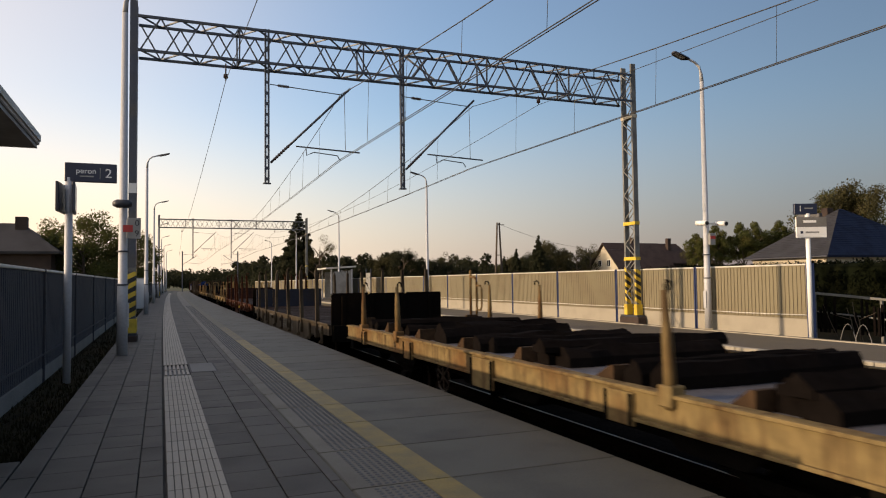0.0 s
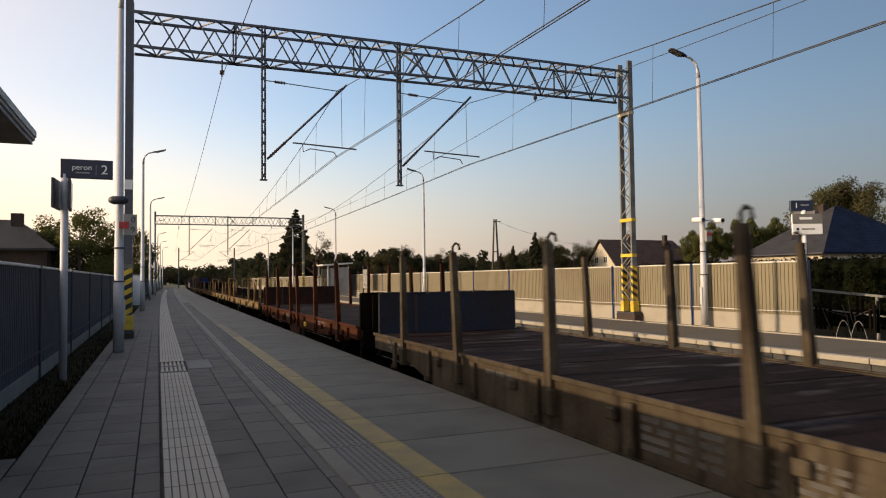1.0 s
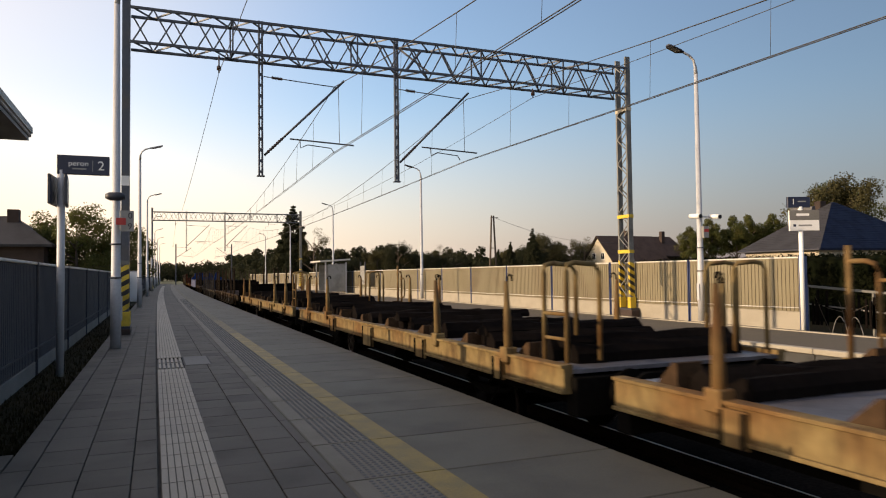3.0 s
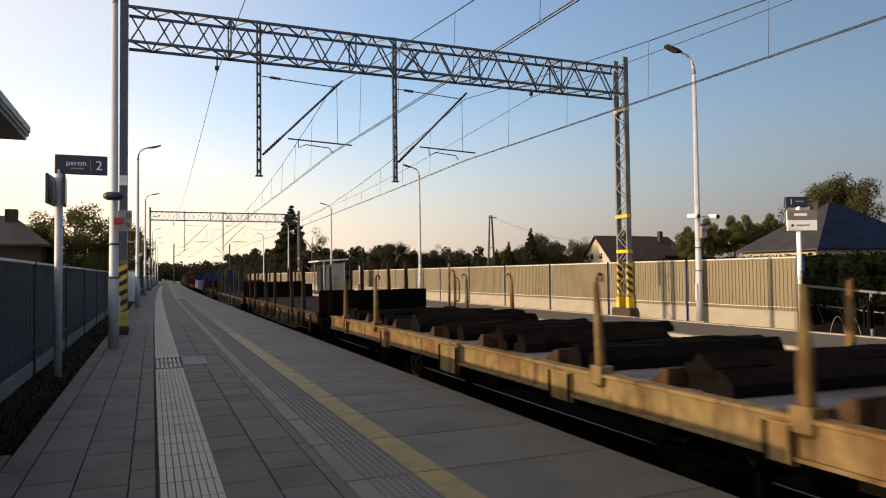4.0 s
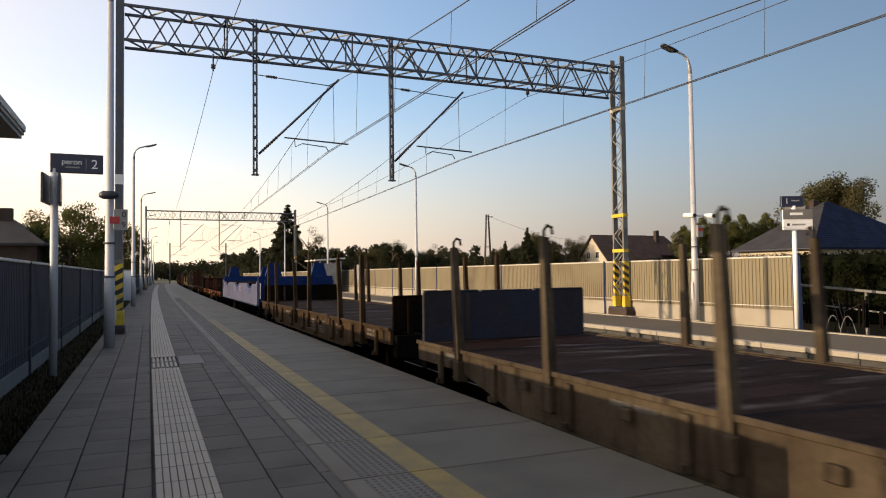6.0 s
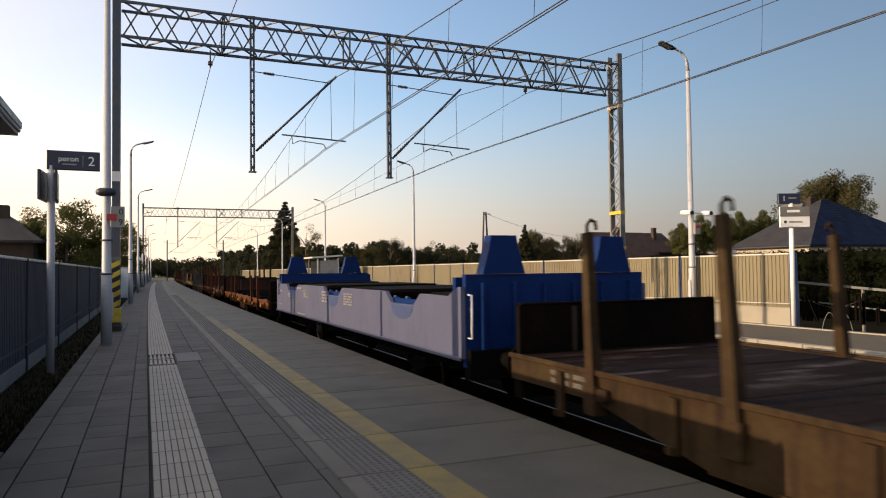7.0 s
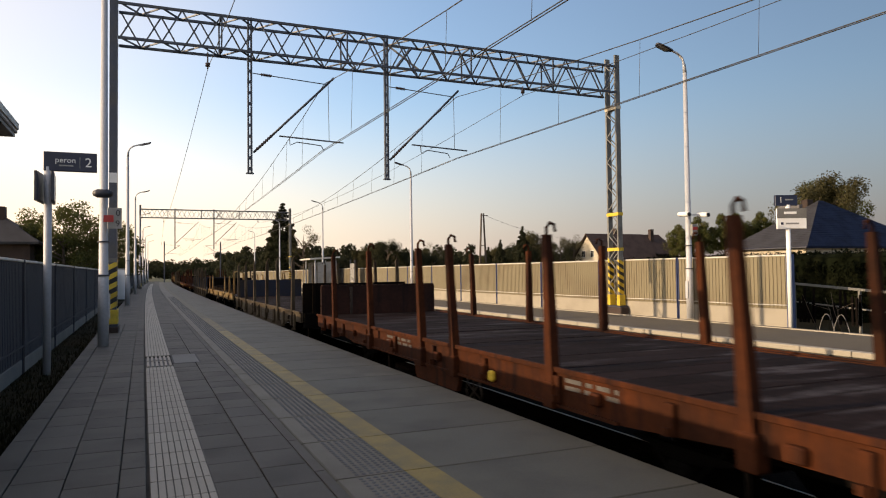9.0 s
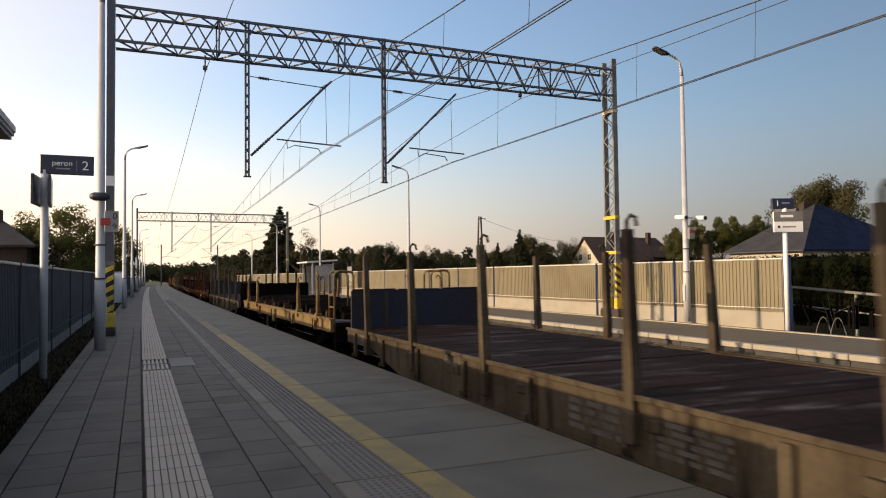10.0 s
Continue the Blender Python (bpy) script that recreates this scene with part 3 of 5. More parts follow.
            for v in bm.verts:
                v.co.z += 0.55 * (v.co.x - x) * flip + 0.55 * (v.co.y - yc)
            part("warning_stripe", bm, m, mast)
    part("guard", block(B(), x - 0.12, x + 0.12, -0.35, -0.18, 0.2, 0.56, 0.01), M["mast_yellow"], mast)
    part("guard", block(B(), x - 0.12, x + 0.12, 0.18, 0.35, 0.2, 0.56, 0.01), M["mast_yellow"], mast)
    part("base_plate", block(B(), x - 0.19, x + 0.13, -0.46, 0.46, 0.14, 0.2), M["dark_steel"], mast)
    part("footing", block(B(), x - 0.2, x + 0.14, -0.5, 0.5, -0.3, 0.14, 0.02), M["brick_wall"], mast)


def build_gantry(y, detail=True):
    g = thing("overhead_line_gantry", on_line(0, y), "steel lattice portal carrying the overhead line over both tracks", "gantry", "overhead line gantries")
    xl, xr = -0.69, 14.88
    build_mast(g, xl, 1)
    build_mast(g, xr, -1)
    z0, z1, y0, y1 = 7.44, 8.33, -0.36, 0.36
    truss = None
    for yy in (y0, y1):
        for zz in (z0, z1):
            c = part("chord", beam(B(), (xl + 0.1, yy, zz), (xr - 0.1, yy, zz), 0.065, 0.065), M["gantry_steel"], truss or g)
            truss = truss or c
    n = 31
    step = (xr - xl - 0.3) / n
    for face in ((y0, z0, y0, z1), (y1, z1, y1, z0), (y0, z0, y1, z0), (y0, z1, y1, z1)):
        for i in range(n):
            a, b = xl + 0.15 + step * i, xl + 0.15 + step * (i + 1)
            p, q = (face[0], face[1]), (face[2], face[3])
            if i % 2:
                p, q = q, p
            part("brace", beam(B(), (a, *p), (b, *q), 0.036, 0.036), M["gantry_steel"], truss)
        for i in (5, 12, 20, 26):
            a = xl + 0.15 + step * i
            part("strut", beam(B(), (a, face[0], face[1]), (a + 0.01, face[2], face[3]), 0.04, 0.04), M["gantry_steel"], truss)
    for px in PENDANTS:
        bm = B()
        for dx in (-0.042, 0.042):
            block(bm, px + dx - 0.022, px + dx + 0.022, -0.05, 0.05, 4.19, 8.5)
        k = 4.25
        while k < 8.3:
            block(bm, px - 0.04, px + 0.04, -0.055, -0.04, k, k + 0.09)
            k += 0.3
        block(bm, px - 0.1, px + 0.1, -0.07, 0.07, 4.16, 4.19)
        post = part("drop_post", bm, M["gantry_steel"], g)
        part("bracket_tube", tube(B(), [(px + 0.1, 0, 4.76), (px + 2.37, 0, 7.05)], 0.032), M["gantry_steel"], post)
        part("tie_rod", tube(B(), [(px + 0.08, 0, 6.96), (px + 2.18, 0, 6.84)], 0.014, 6), M["gantry_steel"], post)
        part("registration_arm", tube(B(), [(px + 0.8, 0, 5.26), (px + 2.64, 0, 5.18)], 0.022, 6), M["gantry_steel"], post)
        part("steady_arm", tube(B(), [(px + 1.08, 0, 5.24), (px + 1.1, 0, 5.02), (px + 1.3, 0, 5.12), (px + 1.98, 0, 5.06), (px + 2.06, 0, 4.93)], 0.015, 6), M["gantry_steel"], post)
        part("hanger", tube(B(), [(px + 2.2, 0, 6.84), (px + 2.22, 0, 5.2)], 0.008, 5), M["wire"], post)
        for a, b in (((px + 0.18, 0, 4.84), (px + 0.6, 0, 5.265)), ((px + 0.3, 0, 6.947), (px + 0.6, 0, 6.93))):
            bm = B()
            a, b = Vector(a), Vector(b)
            n = 15
            tube(bm, [a.lerp(b, i / (n - 1)) for i in range(n)], [0.022 if i % 2 == 0 else 0.05 for i in range(n)], 10)
            part("insulator", bm, M["insulator"], post, "brown ribbed insulator")
    part("stay", beam(B(), (6.85, y0, z0), (7.6, y1, z1), 0.06, 0.06), M["gantry_steel"], truss)
    part("stay", beam(B(), (7.6, y0, z0), (6.85, y1, z1), 0.06, 0.06), M["gantry_steel"], truss)
    return g


def build_single_mast(x, side):
    """A slim mast that carries one track's wires on a hinged bracket."""
    m = thing("overhead_line_mast", on_line(x, 139.0), "slim grey steel mast with a bracket for one track's wires", "mast", "overhead line masts")
    part("post", beam(B(), (0, 0, -1.2), (0, 0, 7.6), 0.22, 0.26, (0, 1, 0)), M["gantry_steel"], m)
    part("bracket_tube", tube(B(), [(side * 0.12, 0, 5.1), (side * 2.75, 0, 6.9)], 0.04), M["gantry_steel"], m)
    part("tie_rod", tube(B(), [(side * 0.12, 0, 7.0), (side * 2.6, 0, 6.85)], 0.025, 6), M["gantry_steel"], m)
    part("registration_arm", tube(B(), [(side * 0.6, 0, 5.42), (side * 3.0, 0, 5.2)], 0.03, 6), M["gantry_steel"], m)


def wire_points(a, b, sag, n):
    out = []
    for i in range(n + 1):
        u = i / n
        y = a[1] + (b[1] - a[1]) * u
        out.append((a[0] + (b[0] - a[0]) * u + bend(y) - (bend(a[1]) * (1 - u) + bend(b[1]) * u), y, a[2] + (b[2] - a[2]) * u - sag * 4 * u * (1 - u)))
    return out


def build_wires():
    ys = sorted(G_Y) + [139.0]
    for track, px in enumerate(PENDANTS):
        line = thing("overhead_line", Matrix(), "twin contact wires hung by droppers from a sagging messenger wire", "overhead line", "overhead lines")
        for a, b in zip(ys, ys[1:]):
            sa, sb = (px + (2.04, 2.28)[track] if ys.index(v) % 2 else px + (2.5, 2.62)[track] for v in (a, b))
            sa, sb = sa + bend(a), sb + bend(b)
            mess = wire_points((sa + 0.05, a, 6.86), (sb + 0.05, b, 6.86), 1.75, 20)
            part("messenger_wire", tube(B(), mess, 0.011, 5), M["wire"], line)
            for off in (-0.03, 0.03):
                part("contact_wire", tube(B(), wire_points((sa + off, a, 4.92), (sb + off, b, 4.92), 0.2, 16), 0.009, 5), M["wire"], line)
            for i in range(1, 20, 1 if a < 50 else 3):
                x, y, z = mess[i]
                part("dropper", tube(B(), [(x, y, z), (x - 0.05, y, 4.92 - 0.2 * 4 * (i / 20) * (1 - i / 20))], 0.005, 4), M["wire"], line)
    for x, z in ((1.6, 6.95), (11.36, 7.12)):
        ret = thing("return_wire", Matrix(), "single bare wire slung below the portal beams", "wire", "return wires")
        for a, b in zip(ys, ys[1:]):
            part("span", tube(B(), wire_points((x + bend(a), a, z), (x + bend(b), b, z), 0.9, 14), 0.009, 5), M["wire"], ret)
        for y in ys:
            bm = B()
            tube(bm, [(x + bend(y), y, z), (x + bend(y), y, 7.42)], 0.02, 6)
            disc(bm, (x + bend(y), y, z + 0.12), (0, 0, 1), 0.06, 0.1, 10)
            part("insulator", bm, M["insulator"], ret)


# ---- lamps ----
def build_lamp(m, height, label):
    lamp = thing("platform_lamp", m, label, "lamp post", "platform lamps")
    part("pole", tube(B(), [(0, 0, -0.05), (0, 0, 1.4), (0, 0, 1.42), (0, 0, height - 0.35)], [0.104, 0.10, 0.09, 0.058], 14), M["galvanised"], lamp)
    arm = [(0, 0, height - 0.35), (0.015, 0, height - 0.12), (0.09, 0, height + 0.08), (0.24, 0, height + 0.2), (0.5, 0, height + 0.28)]
    part("arm", tube(B(), arm, [0.058, 0.048, 0.04, 0.036, 0.034], 10), M["galvanised"], lamp)
    bm = B()
    top = [(0.45, 0.05, 0.30), (0.62, 0.13, 0.335), (0.95, 0.13, 0.42), (1.02, 0.08, 0.44)]
    low = [(0.45, 0.05, 0.25), (0.62, 0.14, 0.26), (0.95, 0.14, 0.36), (1.02, 0.09, 0.40)]
    rows = []
    for (x, w, z), (x2, w2, z2) in zip(top, low):
        rows.append([bm.verts.new((x, -w * 0.6, height + z)), bm.verts.new((x, w * 0.6, height + z)), bm.verts.new((x2, w2, height + z2)), bm.verts.new((x2, -w2, height + z2))])
    for r, q in zip(rows, rows[1:]):
        for k in range(4):
            bm.faces.new((r[k], r[(k + 1) % 4], q[(k + 1) % 4], q[k]))
    bm.faces.new(rows[0]), bm.faces.new(rows[-1])
    head = part("lamp_head", bm, M["dark_steel"], lamp, "flat dark lamp head, unlit")
    bm = B()
    v = [bm.verts.new(p) for p in ((0.64, -0.1, height + 0.258), (0.64, 0.1, height + 0.258), (0.93, 0.1, height + 0.344), (0.93, -0.1, height + 0.344))]
    bm.faces.new(v)
    part("lens", bm, M["lens"], head)
    part("hatch", block(B(), 0.09, 0.122, -0.05, 0.05, 0.55, 1.05), M["galvanised"], lamp)
    for z in (1.42, 2.1):
        part("strap", disc(B(), (0, 0, z), (0, 0, 1), 0.116, 0.03, 14), M["dark_steel"], lamp)
    return lamp


build_ground()
for a in (AXIS, AXIS_2):
    build_track(a)
PLATFORM = build_platform_near()
build_platform_far()
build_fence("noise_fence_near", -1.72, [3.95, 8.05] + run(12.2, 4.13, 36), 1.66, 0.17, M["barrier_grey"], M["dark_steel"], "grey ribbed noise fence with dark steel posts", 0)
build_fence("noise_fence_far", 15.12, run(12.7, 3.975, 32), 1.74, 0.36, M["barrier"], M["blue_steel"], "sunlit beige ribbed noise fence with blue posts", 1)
gantry = build_gantry(G_Y[0])
for y in G_Y[1:]:
    copy_thing(gantry, on_line(0, y))
build_wires()
build_single_mast(2.1, 1)
build_single_mast(12.1, -1)
for i in range(7):
    build_lamp(on_line(-0.72, 15.6 + 20.7 * i), 7.4, "tall grey steel platform lamp with curved arm")
for i in range(5):
    build_lamp(on_line(14.84, 15.95 + 23.3 * i, 0, 180), 7.6, "tall grey steel platform lamp with curved arm")


# ---- wagons ----
SPEED = 18.3
HALF = 1.45
WHEELS = []
WAGONS = []


def build_wheelset(wagon, y):
    w = new("wheelset")
    w.parent = wagon
    w.location = (0, y, RAIL_Z + 0.46)
    part("axle", disc(B(), (0, 0, 0), (1, 0, 0), 0.08, 1.9, 10), M["underframe"], w)
    for s in (-1, 1):
        bm = B()
        disc(bm, (s * 0.72, 0, 0), (1, 0, 0), 0.46, 0.10, 28)
        wheel = part("wheel", bm, M["underframe"], w)
    for s in (-1, 1):
        ring = [(s * 0.785, 0.43 * math.cos(2 * math.pi * k / 24), 0.43 * math.sin(2 * math.pi * k / 24)) for k in range(25)]
        part("tyre", tube(B(), ring, 0.022, 6), M["wheel_steel"], w)
    return w


def build_running_gear(wagon, length, mat, wy=-1.15, wz=-0.04):
    """Headstocks, buffers, coupling, sole bars, axle guards, springs, brake gear."""
    h = length / 2
    for s in (-1, 1):
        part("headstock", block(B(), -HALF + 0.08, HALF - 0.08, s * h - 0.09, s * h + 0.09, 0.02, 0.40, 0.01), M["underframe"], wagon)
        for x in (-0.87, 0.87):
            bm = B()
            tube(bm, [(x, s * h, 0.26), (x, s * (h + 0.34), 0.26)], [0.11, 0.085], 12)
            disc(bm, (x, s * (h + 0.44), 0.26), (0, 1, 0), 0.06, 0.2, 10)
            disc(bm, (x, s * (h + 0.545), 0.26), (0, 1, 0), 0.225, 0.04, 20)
            part("buffer", bm, M["underframe"], wagon, "buffer in the near-black shade colour")
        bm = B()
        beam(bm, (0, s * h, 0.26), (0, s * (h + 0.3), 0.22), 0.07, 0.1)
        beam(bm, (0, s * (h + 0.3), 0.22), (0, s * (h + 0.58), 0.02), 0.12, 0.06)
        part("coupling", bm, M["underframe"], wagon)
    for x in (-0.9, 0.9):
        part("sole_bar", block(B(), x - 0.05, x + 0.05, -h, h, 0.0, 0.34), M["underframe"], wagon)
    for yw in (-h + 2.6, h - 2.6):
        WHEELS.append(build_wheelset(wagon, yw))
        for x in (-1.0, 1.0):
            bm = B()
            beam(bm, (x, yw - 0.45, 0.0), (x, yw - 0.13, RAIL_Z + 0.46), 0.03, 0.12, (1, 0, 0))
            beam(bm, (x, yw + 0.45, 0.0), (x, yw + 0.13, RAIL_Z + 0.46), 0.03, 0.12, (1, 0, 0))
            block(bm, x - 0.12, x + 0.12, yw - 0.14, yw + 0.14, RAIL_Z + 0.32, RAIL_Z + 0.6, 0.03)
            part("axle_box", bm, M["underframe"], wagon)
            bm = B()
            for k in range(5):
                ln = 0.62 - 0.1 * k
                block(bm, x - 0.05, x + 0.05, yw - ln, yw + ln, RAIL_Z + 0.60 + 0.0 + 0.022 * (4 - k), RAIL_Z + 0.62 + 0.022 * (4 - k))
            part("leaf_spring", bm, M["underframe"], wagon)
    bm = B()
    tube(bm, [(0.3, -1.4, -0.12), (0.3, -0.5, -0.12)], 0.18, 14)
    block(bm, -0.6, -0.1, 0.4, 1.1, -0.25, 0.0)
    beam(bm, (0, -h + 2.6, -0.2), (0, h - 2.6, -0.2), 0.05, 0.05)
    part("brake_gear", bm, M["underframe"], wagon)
    rim = [(-HALF + 0.03, wy + 0.21 * math.cos(2 * math.pi * k / 20), wz + 0.21 * math.sin(2 * math.pi * k / 20)) for k in range(21)]
    wheel = part("handwheel", tube(B(), rim, 0.014, 6), M["sign_red"] if mat is M["wagon_grey"] else M["wheel_steel"], wagon, "brake hand wheel")
    for a in (0.4, 1.45, 2.5):
        dy, dz = 0.2 * math.cos(a), 0.2 * math.sin(a)
        part("handwheel_spoke", beam(B(), (-HALF + 0.03, wy - dy, wz - dz), (-HALF + 0.03, wy + dy, wz + dz), 0.012, 0.02, (1, 0, 0)), M["wheel_steel"], wheel)


def build_stake(wagon, side, y, z0, z1, mat, hook, lean=0.0):
    bm = B()
    x = side * (HALF + 0.01)
    lo = [bm.verts.new((x + dx * 0.05, y + dy * 0.062, z0)) for dx, dy in ((-1, -1), (1, -1), (1, 1), (-1, 1))]
    hi = [bm.verts.new((x + side * lean + dx * 0.038, y + 0.07 + dy * 0.04, z1)) for dx, dy in ((-1, -1), (1, -1), (1, 1), (-1, 1))]
    for k in range(4):
        bm.faces.new((lo[k], lo[(k + 1) % 4], hi[(k + 1) % 4], hi[k]))
    bm.faces.new(lo[::-1]), bm.faces.new(hi)
    st = part("stake", bm, mat, wagon)
    if hook:
        bm = B()
        tx, y = x + side * lean, y + 0.07
        tube(bm, [(tx, y, z1 - 0.05), (tx, y, z1 + 0.07), (tx - side * 0.04, y, z1 + 0.12), (tx - side * 0.09, y, z1 + 0.1), (tx - side * 0.1, y, z1 + 0.03)], 0.018, 6)
        y -= 0.07
        part("hook", bm, mat, st)
    bm = B()
    block(bm, x - 0.07, x + 0.07, y - 0.085, y + 0.085, z0 - 0.16, z0 + 0.1, 0.012)
    part("stake_pocket", bm, mat, st)


def build_markings(wagon, y, z, rows, height, width, mat, x=None):
    """Unreadable stencilled lines on the side that faces the platform."""
    rnd = random.Random(int(y * 100) + rows)
    for i in range(rows):
        zz, yy = z - i * height * 1.7, y
        while yy > y - width:
            w = rnd.uniform(0.08, 0.34)
            bm = B()
            block(bm, (x or -HALF) - 0.004, (x or -HALF) + 0.002, max(yy - w, y - width), yy, zz - height, zz)
            part("marking", bm, mat, wagon)
            yy -= w + 0.07


def planks(wagon, length, z, mat, pitch=0.42):
    n = int(length / pitch)
    data = mesh(block(B(), -HALF + 0.09, HALF - 0.09, 0.002, pitch - 0.002, z - 0.05, z, 0.003), "deck_plank", mat)
    for i in range(n):
        o = new("deck_plank", data)
        o.parent, o.location = wagon, (0, -length / 2 + i * (length / n), random.uniform(-0.004, 0.004))


def build_flat_wagon(length, side, board_front, board_rear, deck, z_deck, depth, label, stakes, z_stake, hook=True, stake_mat=None, board_z=1.13):
    """Two-axle flat wagon with side stakes and end boards; the train's head is at -y."""
    w = thing("flat_wagon", Matrix(), label, "freight wagon", "freight train")
    h = length / 2
    build_running_gear(w, length, side, *((2.1, 0.06) if side is M["wagon_grey"] else (-1.15, -0.04)))
    for s in (-1, 1):
        x0, x1 = (HALF - 0.06, HALF) if s > 0 else (-HALF, -HALF + 0.06)
        xo = s * HALF
        end = min(depth, 0.26)
        web = [(-h, z_deck - end), (-h + 1.5, z_deck - end), (-h + 2.9, z_deck - depth), (h - 2.9, z_deck - depth), (h - 1.5, z_deck - end), (h, z_deck - end), (h, z_deck), (-h, z_deck)]
        bar = part("side_sill", prism(B(), web, x0, x1), side, w)
        part("top_flange", block(B(), min(xo, xo + s * 0.035), max(xo, xo + s * 0.035), -h, h, z_deck - 0.03, z_deck + 0.02, 0.006), side, bar)
        part("bottom_flange", block(B(), min(xo, xo + s * 0.03), max(xo, xo + s * 0.03), -h + 2.9, h - 2.9, z_deck - depth, z_deck - depth + 0.03), side, bar)
        rnd = random.Random(int(length * 10) + s)
        for q in range(7):
            y = -h + 1.4 + q * (length - 2.8) / 6 + rnd.uniform(-0.3, 0.3)
            part("bracket", block(B(), min(xo, xo + s * 0.07), max(xo, xo + s * 0.07), y - 0.07, y + 0.07, z_deck - end + 0.02, z_deck - end + 0.13, 0.015), side, bar)
        if depth < 0.4:
            part("truss_plate", prism(B(), [(-0.8, z_deck - depth - 0.002), (0.8, z_deck - depth - 0.002), (0.7, z_deck - depth - 0.22), (-0.7, z_deck - depth - 0.22)], x0, x1), side, bar)
        k = -h + 0.7
        while k < h - 0.3:
            bm = B()
            block(bm, min(xo, xo + s * 0.05), max(xo, xo + s * 0.05), k - 0.05, k + 0.05, z_deck - depth + 0.05, z_deck - 0.06, 0.008)
            block(bm, min(xo + s * 0.05, xo + s * 0.09), max(xo + s * 0.05, xo + s * 0.09), k - 0.03, k + 0.03, z_deck - depth + 0.06, z_deck - depth + 0.12)
            part("lashing_ring", bm, side, bar)
            k += 1.55
    planks(w, length - 0.1, z_deck - 0.01, deck)
    for mat, y in ((board_front, -h + 0.05), (board_rear, h - 0.05)):
        if mat is None:
            continue
        s = -1 if y < 0 else 1
        board = part("end_board", block(B(), -HALF + 0.06, HALF - 0.06, y - 0.035, y + 0.035, z_deck - 0.03, board_z), mat, w)
        for x in (-1.1, -0.4, 0.4, 1.1):
            part("rib", block(B(), x - 0.05, x + 0.05, min(y + s * 0.035, y + s * 0.09), max(y + s * 0.035, y + s * 0.09), z_deck - 0.2, board_z - 0.03, 0.008), mat, board)
        third = (2 * HALF - 0.1) / 3
        for k in range(3):
            xa = -HALF + 0.05 + k * third
            part("top_rail", block(B(), xa + 0.025, xa + third - 0.025, y - 0.045, y + 0.045, board_z + 0.001, board_z + 0.03 - 0.008 * (k % 2), 0.008), mat, board)
        part("strap", block(B(), -0.72, -0.66, min(y - s * 0.036, y - s * 0.05), max(y - s * 0.036, y - s * 0.05), z_deck, board_z - 0.02), M["wheel_steel"], board, "bare steel strap")
    for s, row in zip((-1, 1), stakes):
        for y in row:
            build_stake(w, s, y, z_deck - 0.22, z_stake - random.uniform(0, 0.05), stake_mat or side, hook, random.uniform(-0.03, 0.05))
    return w


def build_timber_wagon(length, label):
    """Ochre wagon carrying dark timber bolsters laid across the deck."""
    w = thing("timber_wagon", Matrix(), label, "freight wagon", "freight train")
    h, z, depth = length / 2, 0.52, 0.28
    build_running_gear(w, length, M["ochre"], 1.4, 0.08)
    for s in (-1, 1):
        bm = B()
        x0, x1 = (HALF - 0.1, HALF) if s > 0 else (-HALF, -HALF + 0.1)
        block(bm, x0, x1, -h, h, z - depth, z)
        xo = s * HALF
        bar = part("side_sill", bm, M["ochre"], w, "peeling ochre side sill with rust")
        for za in (z - 0.03, z - depth):
            part("flange", block(B(), min(xo, xo + s * 0.035), max(xo, xo + s * 0.035), -h, h, za, za + 0.03, 0.005), M["ochre"], bar)
        for y, half, low in ((-5.3, 0.12, 0.03), (-2.75, 0.19, 0.05), (0.0, 0.3, 0.13), (2.75, 0.19, 0.05), (5.3, 0.12, 0.03)):
            plate = part("pocket_plate", block(B(), min(xo, xo + s * 0.04), max(xo, xo + s * 0.04), y - half, y + half, z - depth - low, z - 0.05, 0.008), M["ochre"], bar)
            for e in (-1, 1):
                part("edge_bar", block(B(), min(xo + s * 0.04, xo + s * 0.055), max(xo + s * 0.04, xo + s * 0.055), y + e * (half - 0.02) - 0.015, y + e * (half - 0.02) + 0.015, z - depth - low, z - 0.06), M["underframe"], plate)
        for y, ln in ((-1.2, 2.4), (2.8, 1.5), (-4.2, 1.2)):
            bm = B()
            prism(bm, [(y, z - depth - 0.002), (y + ln, z - depth - 0.002), (y + ln - 0.25, z - depth - 0.2), (y + 0.25, z - depth - 0.2)], s * (HALF - 0.2) - 0.03, s * (HALF - 0.2) + 0.03)
            # underframe colour here puts the plate below the sill in shade
            part("truss_plate", bm, M["underframe"], w)
    bm = B()
    block(bm, -HALF + 0.1, HALF - 0.1, -h, h, z - 0.09, z - 0.05)
    part("deck", bm, M["deck_pale"], w, "worn grey deck between the timbers, paled by painted sky reflection")
    rnd = random.Random(7)
    for i in range(8):
        y = 6.05 - 1.69 * i + rnd.uniform(-0.06, 0.06)
        skew = rnd.uniform(-0.06, 0.06)
        for j in range(3):
            wd, ht = rnd.uniform(0.25, 0.31), rnd.uniform(0.14, 0.21)
            yy = y - 0.31 * (j + 1) + rnd.uniform(-0.03, 0.03)
            zz = z - 0.05
            if j == 2:
                if rnd.random() < 0.45:
                    continue
                yy, zz, ht = y - 0.46, z + 0.1, 0.11
            xa, xb = -HALF + 0.2 + rnd.uniform(0, 0.22), HALF - 0.16 - rnd.uniform(0, 0.3)
            lean, wob = rnd.uniform(-0.03, 0.03), rnd.uniform(0, 20)
            bm = B()
            rings = []
            for k in range(9):
                u = k / 8
                x = xa + (xb - xa) * u
                n1, n2 = noise.noise((wob, u * 5, 0)) * 0.05, noise.noise((wob, u * 6, 7)) * 0.045
                yc = yy + skew * x + n1
